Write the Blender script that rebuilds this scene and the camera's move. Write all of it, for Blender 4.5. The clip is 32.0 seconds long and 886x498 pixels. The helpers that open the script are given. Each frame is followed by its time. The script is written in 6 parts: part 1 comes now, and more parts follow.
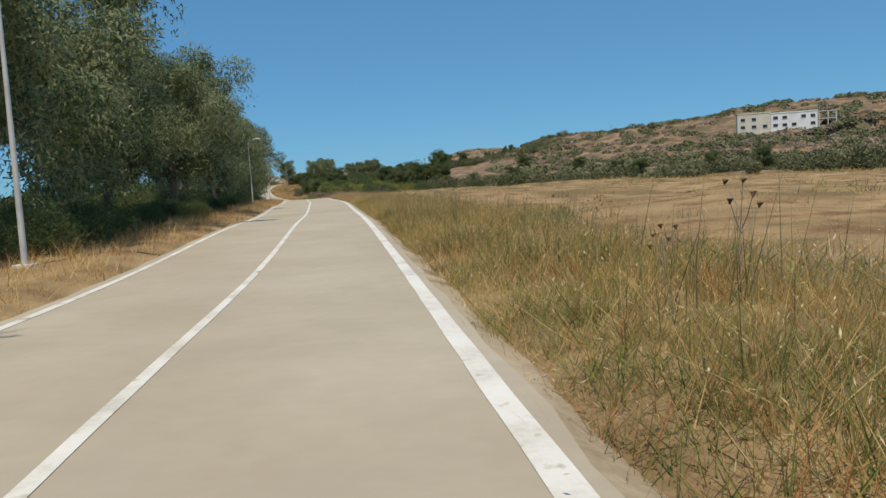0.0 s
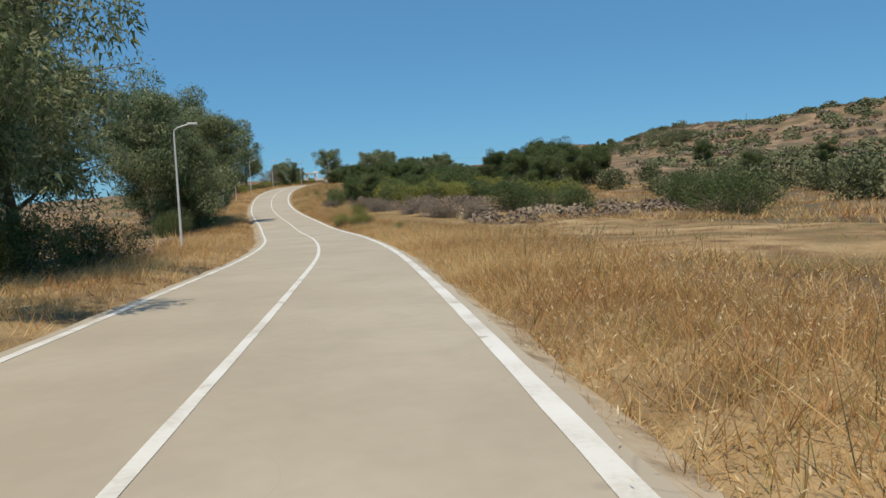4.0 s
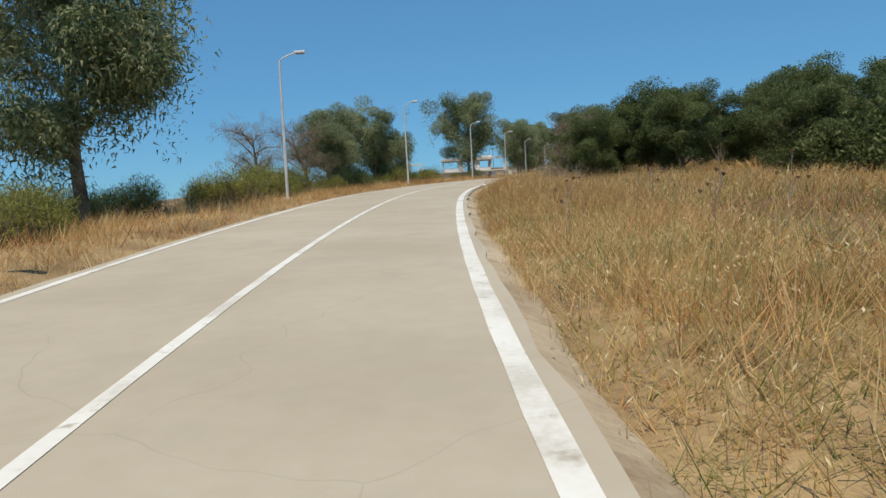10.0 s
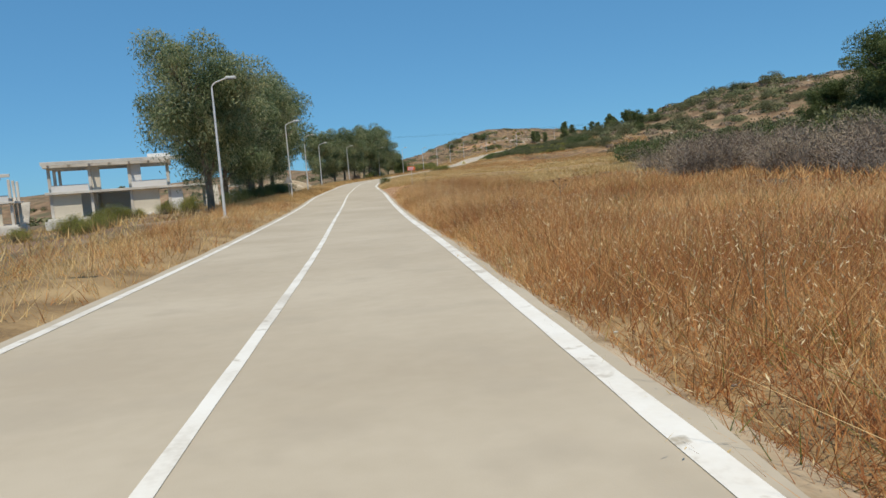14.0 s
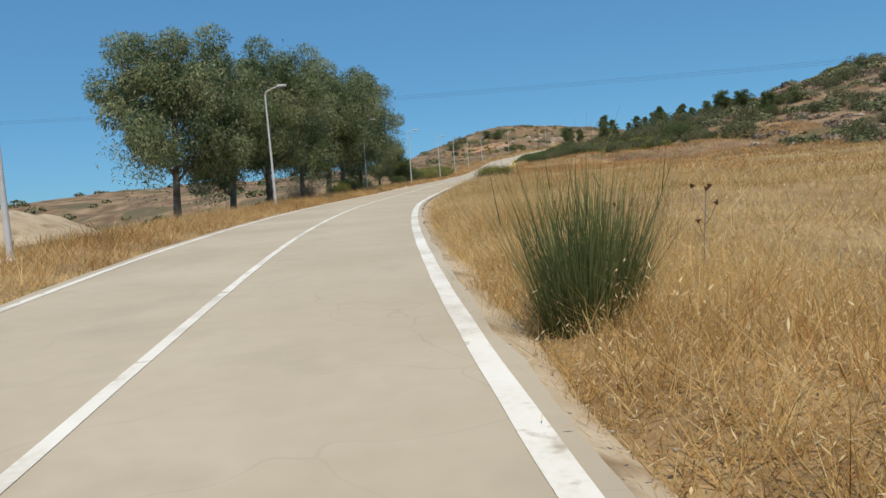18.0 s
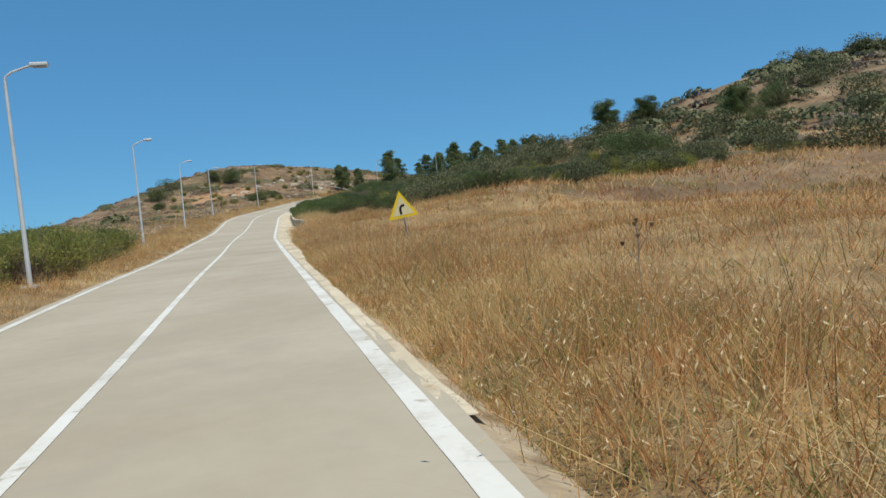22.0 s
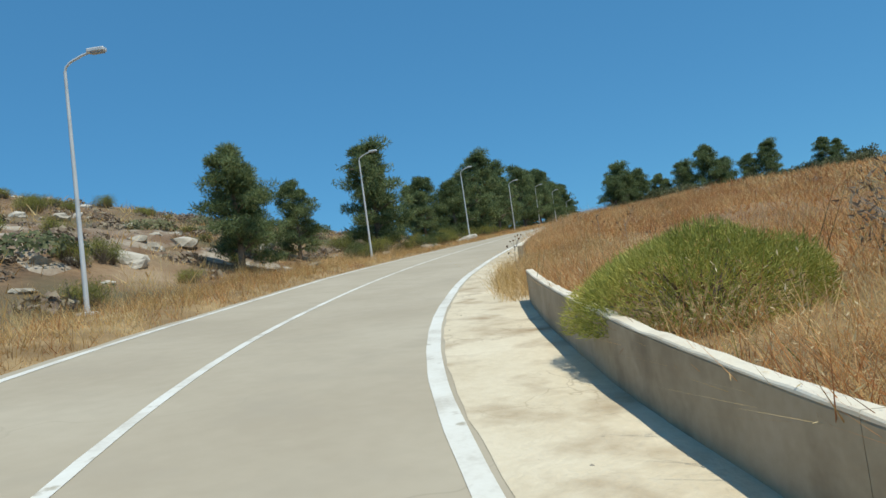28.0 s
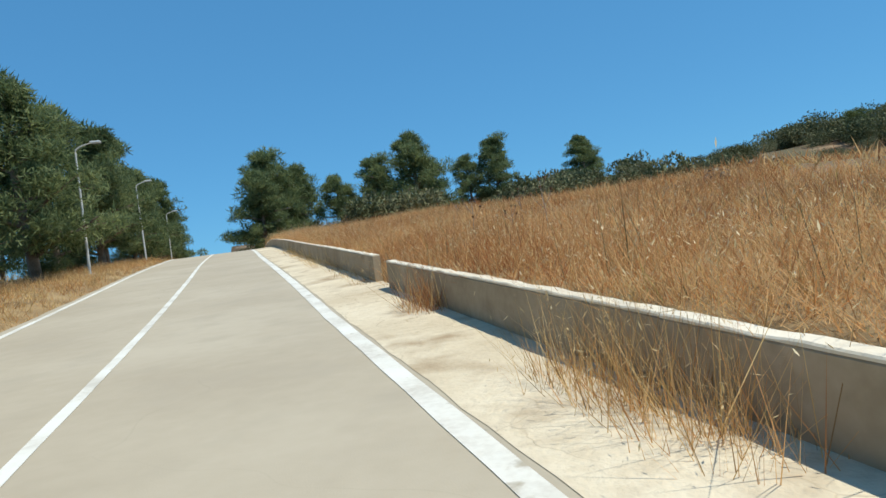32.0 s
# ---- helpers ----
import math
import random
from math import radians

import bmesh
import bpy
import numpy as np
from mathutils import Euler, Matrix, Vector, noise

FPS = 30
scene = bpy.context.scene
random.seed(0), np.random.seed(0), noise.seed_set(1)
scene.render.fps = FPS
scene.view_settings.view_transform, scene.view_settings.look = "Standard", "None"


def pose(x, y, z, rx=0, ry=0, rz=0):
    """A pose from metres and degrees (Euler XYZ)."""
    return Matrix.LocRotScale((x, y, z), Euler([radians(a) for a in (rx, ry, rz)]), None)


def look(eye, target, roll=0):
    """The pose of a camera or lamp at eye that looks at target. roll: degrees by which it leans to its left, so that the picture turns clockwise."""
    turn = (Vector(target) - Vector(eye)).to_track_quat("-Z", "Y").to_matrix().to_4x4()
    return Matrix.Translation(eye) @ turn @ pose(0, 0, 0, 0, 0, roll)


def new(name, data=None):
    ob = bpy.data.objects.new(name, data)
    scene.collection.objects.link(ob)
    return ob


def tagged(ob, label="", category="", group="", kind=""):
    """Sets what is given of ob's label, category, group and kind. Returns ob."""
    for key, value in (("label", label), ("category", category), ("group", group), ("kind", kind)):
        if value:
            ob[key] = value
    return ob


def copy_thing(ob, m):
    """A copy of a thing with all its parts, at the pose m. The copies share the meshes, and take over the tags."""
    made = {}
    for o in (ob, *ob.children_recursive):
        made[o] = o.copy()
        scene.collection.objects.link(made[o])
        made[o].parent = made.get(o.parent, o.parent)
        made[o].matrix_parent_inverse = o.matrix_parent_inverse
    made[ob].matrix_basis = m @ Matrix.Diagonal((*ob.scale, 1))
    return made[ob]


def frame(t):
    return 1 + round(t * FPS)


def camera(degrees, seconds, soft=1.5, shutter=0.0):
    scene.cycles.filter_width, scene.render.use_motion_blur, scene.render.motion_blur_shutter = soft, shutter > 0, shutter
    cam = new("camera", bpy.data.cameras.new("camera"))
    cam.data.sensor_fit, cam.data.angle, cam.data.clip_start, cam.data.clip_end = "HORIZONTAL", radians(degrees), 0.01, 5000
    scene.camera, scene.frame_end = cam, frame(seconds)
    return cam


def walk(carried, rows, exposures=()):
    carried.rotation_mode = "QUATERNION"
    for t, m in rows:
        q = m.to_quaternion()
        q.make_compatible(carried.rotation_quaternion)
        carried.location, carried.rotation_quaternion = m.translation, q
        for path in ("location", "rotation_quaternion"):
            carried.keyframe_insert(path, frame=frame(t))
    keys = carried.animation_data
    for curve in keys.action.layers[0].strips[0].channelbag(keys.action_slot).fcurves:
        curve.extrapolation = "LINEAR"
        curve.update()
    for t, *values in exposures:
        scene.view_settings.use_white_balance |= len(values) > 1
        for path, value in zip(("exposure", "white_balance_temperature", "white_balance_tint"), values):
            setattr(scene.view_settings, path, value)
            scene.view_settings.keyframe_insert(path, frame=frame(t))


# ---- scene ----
EXPOSURE = 0.06
cam = camera(63.1, 32.0)
PATH = [
    (0.0, -0.00, 0.00, 0.00, -5.57, -3.27, -0.00),
    (0.5, -1.82, 13.83, -0.09, -5.72, -3.30, 1.81),
    (1.0, -3.99, 27.60, 0.07, -5.77, -3.18, 3.83),
    (1.5, -6.19, 41.14, -0.08, -5.69, -3.15, 4.22),
    (2.0, -8.74, 54.92, 0.06, -5.70, -3.10, 4.16),
    (2.5, -11.28, 68.95, -0.08, -5.60, -2.98, 4.12),
    (3.0, -14.16, 82.99, -0.20, -5.48, -2.98, 3.98),
    (3.5, -17.01, 97.36, -0.24, -5.31, -2.93, 3.90),
    (5.5, -28.48, 151.43, -1.75, -4.61, -0.72, 7.59),
    (6.0, -32.51, 163.32, -2.02, -4.45, -0.53, 8.72),
    (6.5, -36.45, 174.95, -2.03, -4.47, -0.58, 10.39),
    (7.0, -40.40, 186.07, -1.85, -4.40, -0.27, 11.35),
    (7.5, -44.30, 197.13, -1.65, -4.44, -0.50, 12.16),
    (8.0, -48.29, 208.58, -1.41, -4.42, -0.93, 12.34),
    (8.5, -52.16, 220.23, -1.05, -4.42, -1.74, 12.54),
    (9.0, -55.76, 231.89, -0.51, -4.53, -2.04, 12.65),
    (9.5, -59.08, 243.68, 0.08, -4.59, -2.78, 11.86),
    (10.0, -62.35, 256.40, 0.76, -4.78, -2.93, 9.83),
    (10.5, -64.95, 269.65, 1.43, -5.02, -2.47, 6.26),
    (11.0, -67.02, 282.37, 1.84, -5.12, -2.92, 2.95),
    (11.5, -68.11, 294.87, 2.31, -5.30, -3.17, 0.26),
    (12.0, -68.44, 306.86, 2.47, -5.32, -3.59, -2.42),
    (12.5, -68.28, 318.70, 2.84, -5.45, -3.62, -5.80),
    (13.0, -67.60, 330.79, 3.01, -5.47, -3.81, -8.37),
    (13.5, -66.76, 343.12, 3.20, -5.48, -3.88, -9.97),
    (15.5, -62.26, 398.76, 3.69, -5.33, -4.29, -10.69),
    (16.0, -61.34, 410.49, 4.02, -5.26, -4.06, -10.57),
    (16.5, -60.66, 422.09, 4.29, -5.17, -4.01, -10.54),
    (17.0, -59.62, 432.87, 4.26, -4.92, -4.08, -10.25),
    (17.5, -58.86, 443.40, 4.50, -4.84, -3.78, -11.33),
    (18.0, -58.01, 454.00, 4.55, -4.64, -4.13, -12.66),
    (18.5, -56.62, 464.85, 4.94, -4.71, -4.34, -14.73),
    (19.0, -54.75, 475.68, 5.33, -4.72, -4.64, -22.09),
    (19.5, -52.19, 486.89, 5.60, -3.80, -4.96, -25.54),
    (20.0, -49.17, 498.52, 5.89, -3.59, -4.99, -28.38),
    (20.5, -45.86, 510.23, 6.14, -3.65, -5.26, -30.93),
    (21.0, -42.32, 521.67, 6.51, -3.50, -5.42, -32.12),
    (21.5, -38.42, 532.92, 6.89, -2.65, -5.59, -33.49),
    (22.0, -34.31, 544.18, 7.20, -1.80, -5.64, -34.48),
    (22.5, -30.02, 555.64, 7.59, -1.03, -5.90, -36.47),
    (23.0, -25.86, 567.08, 8.06, 0.12, -5.67, -37.33),
    (23.5, -21.66, 578.51, 8.45, 0.78, -5.95, -37.43),
    (24.0, -17.41, 589.71, 9.01, 1.01, -5.72, -37.34),
    (24.5, -13.09, 600.69, 9.58, 1.50, -5.76, -37.27),
    (25.0, -8.77, 611.47, 10.36, 2.92, -6.85, -37.21),
    (25.5, -4.38, 622.07, 11.24, 4.07, -6.66, -37.25),
    (27.5, 15.66, 658.85, 14.54, 3.83, -7.38, -43.97),
    (28.0, 22.34, 666.98, 15.55, 3.34, -7.77, -49.78),
    (28.5, 29.63, 674.07, 16.39, 2.72, -8.01, -55.44),
    (29.0, 37.43, 680.33, 17.24, 2.22, -8.52, -61.64),
    (29.5, 45.85, 685.81, 18.12, 1.74, -8.49, -67.62),
    (30.0, 54.61, 690.60, 19.03, 1.32, -8.50, -73.31),
    (30.5, 63.45, 694.91, 19.92, 1.03, -8.61, -77.69),
    (31.0, 72.28, 699.00, 20.74, 1.00, -8.16, -79.94),
    (31.5, 81.08, 703.04, 21.53, 0.95, -8.19, -81.40),
    (32.0, 90.03, 707.04, 22.24, 0.98, -7.88, -81.58),
]
walk(cam, [(t, pose(x, y, z, 90 + p, -r, w)) for t, x, y, z, p, r, w in PATH], [(0.0, EXPOSURE - 0.08, 6750, 12), (6.0, EXPOSURE - 0.04, 6780, 12), (12.0, EXPOSURE, 6700, 11), (18.0, EXPOSURE, 6750, 12), (21.5, EXPOSURE - 0.04, 6450, 9),
                                                                                             (24.0, EXPOSURE + 0.0, 6480, 7), (28.0, EXPOSURE - 0.04, 6200, 4), (30.0, EXPOSURE + 0.08, 6100, 5), (32.0, EXPOSURE + 0.18, 6250, 6)])

# ---- world and sun ----
SUN = Vector((-0.07, -0.60, 1.25)).normalized()
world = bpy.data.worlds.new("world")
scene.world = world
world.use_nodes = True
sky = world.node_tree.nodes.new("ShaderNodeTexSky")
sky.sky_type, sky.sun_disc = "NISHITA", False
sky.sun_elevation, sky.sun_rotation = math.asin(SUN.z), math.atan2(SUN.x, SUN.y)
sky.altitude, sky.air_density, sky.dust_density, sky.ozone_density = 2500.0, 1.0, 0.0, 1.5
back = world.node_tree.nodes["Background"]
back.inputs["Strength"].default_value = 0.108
tint = world.node_tree.nodes.new("ShaderNodeHueSaturation")
tint.inputs["Hue"].default_value, tint.inputs["Saturation"].default_value = 0.497, 1.14
world.node_tree.links.new(sky.outputs[0], tint.inputs["Color"])
cool = world.node_tree.nodes.new("ShaderNodeMix")
cool.data_type, cool.blend_type = "RGBA", "MULTIPLY"
cool.inputs["Factor"].default_value = 1.0
cool.inputs[7].default_value = (0.80, 0.98, 1.0, 1)
world.node_tree.links.new(tint.outputs[0], cool.inputs[6])
# Sky brightness is also set here: gamma evens it, lift gains each channel.
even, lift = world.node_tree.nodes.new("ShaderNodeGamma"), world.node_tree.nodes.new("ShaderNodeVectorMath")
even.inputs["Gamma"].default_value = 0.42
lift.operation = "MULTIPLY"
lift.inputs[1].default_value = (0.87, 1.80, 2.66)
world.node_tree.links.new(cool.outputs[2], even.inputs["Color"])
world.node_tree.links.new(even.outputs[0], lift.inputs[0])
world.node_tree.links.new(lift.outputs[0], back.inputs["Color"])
lamp = bpy.data.lights.new("sun", "SUN")
lamp.energy, lamp.angle, lamp.color = 3.65, radians(0.55), (1.0, 0.935, 0.81)
new("sun", lamp).matrix_world = look(SUN * 100, (0, 0, 0))
# ---- plan: the road's centre line, its kerbside strips and the lie of the land ----
LOWER = [(-1.8, -0.2, -1.50), (-3.7, 13.8, -1.58), (-5.8, 27.7, -1.45), (-8.0, 41.7, -1.56), (-10.4, 55.6, -1.46), (-12.9, 69.5, -1.58),
        (-15.7, 83.4, -1.70), (-18.5, 97.2, -1.75), (-21.1, 111.1, -1.99), (-23.7, 125.0, -2.40), (-26.6, 138.8, -2.88), (-30.3, 152.4, -3.28),
        (-34.9, 165.8, -3.53), (-39.6, 179.1, -3.46), (-44.6, 192.3, -3.23), (-49.4, 205.6, -2.96), (-53.9, 219.0, -2.56), (-58.1, 232.5, -1.95),
        (-61.9, 246.1, -1.27), (-65.2, 259.8, -0.54), (-67.7, 273.7, 0.08), (-69.5, 287.7, 0.55), (-70.2, 301.8, 0.91), (-69.9, 316.0, 1.25),
        (-69.0, 330.1, 1.50), (-68.0, 344.1, 1.71), (-66.9, 358.2, 1.82), (-65.8, 372.3, 1.89)]
UPPER = [(-64.9, 386.4, 2.00), (-63.9, 400.5, 2.24), (-62.9, 414.6, 2.63), (-61.9, 428.7, 2.78), (-60.8, 442.8, 2.97), (-59.7, 456.9, 3.14),
        (-57.8, 470.8, 3.65), (-55.0, 484.7, 4.03), (-51.3, 498.3, 4.37), (-47.4, 511.9, 4.68), (-43.0, 525.3, 5.12), (-38.2, 538.6, 5.53),
        (-33.3, 551.9, 5.93), (-28.5, 565.1, 6.45), (-23.6, 578.4, 6.93), (-18.7, 591.6, 7.57), (-13.34, 604.73, 8.38), (-8.07, 617.84, 9.32),
        (-2.7, 630.95, 10.39), (3.32, 643.14, 11.41), (10.6, 655.0, 12.46), (18.35, 665.3, 13.65), (26.2, 674.33, 14.82),
        (35.6, 682.0, 15.77), (45.8, 688.3, 16.80), (56.5, 693.8, 17.83), (67.3, 698.9, 18.83), (78.3, 703.8, 19.82), (89.2, 708.6, 20.78), (100.3, 713.4, 21.72), (111.2, 718.3, 22.67), (122.1, 723.3, 23.63), (133.1, 728.2, 24.53)]
BEFORE = [(12.0, -110.0, -1.6), (7.0, -70.0, -1.6), (2.5, -30.0, -1.55)]
BEYOND = [(144.0, 733.1, 25.28), (156.8, 738.8, 25.63), (174.2, 746.6, 25.23), (206.1, 760.8, 23.03)]


def spline(points, step=1.0):
    """A smooth line through the points, sampled about every step metres."""
    p = np.array(points, float)
    p = np.vstack([2 * p[0] - p[1], p, 2 * p[-1] - p[-2]])
    out = []
    for i in range(1, len(p) - 2):
        n = max(2, int(np.linalg.norm(p[i + 1] - p[i]) / step))
        for u in np.arange(n) / n:
            a, b, c, d = p[i - 1:i + 3]
            out.append(0.5 * (2 * b + (c - a) * u + (2 * a - 5 * b + 4 * c - d) * u * u + (3 * b - a - 3 * c + d) * u ** 3))
    out.append(p[-2])
    return np.array(out)


LINE = spline(BEFORE + LOWER + UPPER + BEYOND)
for _ in range(5):
    LINE[1:-1] = (LINE[:-2] + 2 * LINE[1:-1] + LINE[2:]) / 4
GAP = np.diff(LINE, axis=0)
AT = np.concatenate([[0.0], np.cumsum(np.linalg.norm(GAP[:, :2], axis=1))])
AT -= AT[np.argmin(np.linalg.norm(LINE[:, :2] - (-1.8, -0.2), axis=1))]
HEAD = np.gradient(LINE[:, :2], axis=0)
HEAD /= np.linalg.norm(HEAD, axis=1)[:, None]
RIGHT = np.stack([HEAD[:, 1], -HEAD[:, 0]], -1)


def tilt(s):
    """How far the road leans inwards where it bends, as a slope to the right."""
    return np.interp(s, [600, 625, 690, 722, 742, 760], [0.0, -0.05, -0.07, -0.07, -0.028, 0.0])


def along(s, d, up=0.0):
    """The place s metres along the road and d metres to the right of its centre line."""
    s, d = np.broadcast_arrays(np.asarray(s, float), np.asarray(d, float))
    p = np.stack([np.interp(s, AT, LINE[:, k]) for k in range(3)], -1)
    r = np.stack([np.interp(s, AT, RIGHT[:, k]) for k in range(2)], -1)
    r /= np.linalg.norm(r, axis=-1, keepdims=True)
    p[..., :2] += r * d[..., None]
    p[..., 2] += up + tilt(s) * np.clip(d, -5, 5)
    return p


def road_place(x, y):
    """The nearest station of the road and the signed distance to the right of it, for arrays of places."""
    x, y = np.asarray(x, float).ravel(), np.asarray(y, float).ravel()
    s, d = np.empty(x.size), np.empty(x.size)
    coarse = np.arange(0, len(LINE), 6)
    for i in range(0, x.size, 20000):
        q = np.stack([x[i:i + 20000], y[i:i + 20000]], -1)
        k = coarse[np.argmin(((q[:, None] - LINE[None, coarse, :2]) ** 2).sum(-1), 1)]
        near = np.clip(k[:, None] + np.arange(-4, 5), 0, len(LINE) - 1)
        k = near[np.arange(len(k)), np.argmin(((q[:, None] - LINE[near, :2]) ** 2).sum(-1), 1)]
        v = q - LINE[k, :2]
        s[i:i + 20000] = AT[k] + (v * HEAD[k]).sum(-1)
        side = np.sign((v * RIGHT[k]).sum(-1) + 1e-9)
        across = (v * RIGHT[k]).sum(-1)
        d[i:i + 20000] = np.where(np.abs((v * HEAD[k]).sum(-1)) < 1.0, across, side * np.linalg.norm(v, axis=1))
    return s, d


# by station: the left edge line, the centre line and the right edge line, from the road's axis
LINES = np.array([(-100, -2.6, 0.0, 2.8), (30, -2.6, 0.03, 2.78), (65, -2.7, 0.03, 2.86), (160, -2.72, 0.03, 2.84), (175, -2.72, 0.0, 2.74), (215, -2.8, 0.04, 2.78), (248, -3.0, -0.04, 2.73),
                  (288, -3.0, -0.05, 2.70), (303, -3.3, -0.12, 2.70), (325, -3.0, -0.14, 2.86), (350, -2.85, 0.0, 2.87), (416, -2.6, -0.03, 2.9), (455, -2.95, 0.0, 2.85), (475, -2.95, -0.03, 2.84),
                  (495, -3.0, -0.13, 2.72), (520, -2.8, 0.04, 2.79), (560, -2.75, 0.0, 2.76), (600, -2.65, -0.03, 2.75), (622, -2.49, 0.03, 2.66), (645, -3.05, -0.05, 2.87), (690, -2.8, -0.02, 2.72),
                  (702, -2.7, 0.0, 2.92), (712, -2.6, 0.0, 3.2), (730, -2.7, 0.0, 3.42), (745, -2.9, 0.0, 3.35), (758, -2.95, 0.0, 3.2), (770, -3.0, 0.0, 3.1), (785, -2.75, 0.0, 2.84), (900, -2.7, 0.0, 2.84)])


def line_at(s, k):
    return np.interp(s, LINES[:, 0], LINES[:, k])


def ease(u):
    u = np.clip(u, 0, 1)
    return u * u * (3 - 2 * u)


# by station: where the hill on the right begins, how far it climbs, how high
HILL = np.array([(-100, 95, 430, 35), (240, 95, 430, 34), (330, 90, 400, 31), (400, 22, 240, 27), (450, 18, 220, 24), (560, 25, 230, 16.9), (640, 22, 100, 17), (690, 20, 90, 17),
                 (715, 24, 90, 8.5), (735, 30, 80, 5.5), (830, 30, 80, 1.5), (860, 14, 60, 8.5), (900, 12, 55, 10)], float)
# by station: how steeply the left side falls away, and how deep
FALL = np.array([(-100, 0.03, 10), (150, 0.05, 9), (300, 0.06, 9), (520, 0.10, 12), (590, 0.14, 14), (640, 0.02, 4), (900, 0.02, 5)], float)
# mounds: x, y, reach along, reach across, turn, height
MOUNDS = [(192.0, 668.0, 34.0, 26.0, -60.0, -4.5), (222.0, 630.0, 50.0, 42.0, 0.0, 2.0), (22.0, 722.0, 30.0, 24.0, 35.0, 9.0), (62.0, 742.0, 34.0, 22.0, 30.0, 7.0)]


def rough(x, y, size, seed=0.0):
    """Smooth unevenness of about that size, from -1 to 1."""
    a = 2 * np.pi / size
    return (np.sin(a * (x * 0.83 + y * 0.31) + seed) * np.sin(a * (y * 0.77 - x * 0.42) + 1.7 * seed + 1)
            + 0.6 * np.sin(a * 1.9 * (x * 0.35 - y * 0.9) + 2.3 * seed) * np.sin(a * 2.1 * (x * 0.8 + y * 0.2) + seed + 2)) / 1.6


WALLS = [(620.0, 709.4), (720.8, 787.6), (789.2, 852.0)]


def wall_place(s):
    """How far right of the centre line the wall's face stands."""
    return np.interp(s, [0, 612, 619.9, 624, 628, 640, 690, 697, 700, 703, 709.4, 721, 730, 745, 762, 787.6, 789.2, 852, 1000], [3.85, 3.85, 5.0, 4.4, 4.3, 4.33, 4.28, 4.42, 4.52, 4.7, 4.95, 4.95, 4.92, 4.6, 4.5, 4.3, 4.34, 4.5, 4.5])


def bank_on(s):
    return ease((s - 594) / 12) * (1 - ease((s - 850) / 15))


def wall_lip(s):
    """The height of the earth held right behind the wall."""
    return 0.46 * sum(ease((s - a + 0.2) / 0.8) * (1 - ease((s - b + 0.8) / 0.8)) for a, b in WALLS)


def land(x, y, low=False):
    """The height of the ground at arrays of places."""
    shape = np.shape(x)
    x, y = np.asarray(x, float).ravel(), np.asarray(y, float).ravel()
    s, d = road_place(x, y)
    z = np.interp(s, AT, LINE[:, 2]) + tilt(s) * np.clip(d, -5, 5)
    far = np.abs(d)
    right = np.maximum(d, 0)
    start, reach, high = [np.interp(s, HILL[:, 0], HILL[:, k]) for k in (1, 2, 3)]
    z = z + np.where(d > 0, high * ease((right - start) / reach), 0)
    steep, deep = [np.interp(s, FALL[:, 0], FALL[:, k]) for k in (1, 2)]
    z = z - np.where(d < 0, deep * (1 - np.exp(-steep * np.maximum(far - 6, 0) / deep)), 0)
    for mx, my, ra, rb, turn, high in MOUNDS:
        c, q = np.cos(np.radians(turn)), np.sin(np.radians(turn))
        u, v = ((x - mx) * c + (y - my) * q) / ra, ((y - my) * c - (x - mx) * q) / rb
        z = z + high * np.exp(-(u * u + v * v)) * ease((far - 5) / 10)
    # the cut above the retaining walls
    bank, lip = bank_on(s), wall_lip(s)
    off = d - wall_place(s)
    z = z + np.where(d > 0, bank * (lip * ease((off - 0.16) / 0.05) + (0.54 - 0.38 * ease((s - 708) / 3) * (1 - ease((s - 717) / 6)) - lip) * ease((off - 0.2) / 2.6) + (1.5 - 0.9 * ease((s - 690) / 16)) * ease((off - 2.2) / 14)), 0)
    if low:
        z = z - 0.16 * (1 - ease((far - 6.0) / 1.2))
        z = z - np.where(d > 0, bank, 0) * 0.9 * (1 - ease((d - 7.0) / 1.6)) * ease((d - 2.0) / 1.5)
    z = z + ease((far - 5) / 8) * (0.16 * rough(x, y, 9.0) + 0.35 * rough(x, y, 31.0, 1.0)) + ease((far - 30) / 60) * (1.2 * rough(x, y, 70.0, 2.0) + 2.0 * rough(x, y, 190.0, 3.0))
    z = z - 0.22 * (1 - ease((far - 3.1) / 1.3)) + 0.06 * ease((far - 4.2) / 1.6)
    return z.reshape(shape)


def ground_at(s, d):
    p = along(s, d)
    p[..., 2] = land(p[..., 0], p[..., 1])
    return p

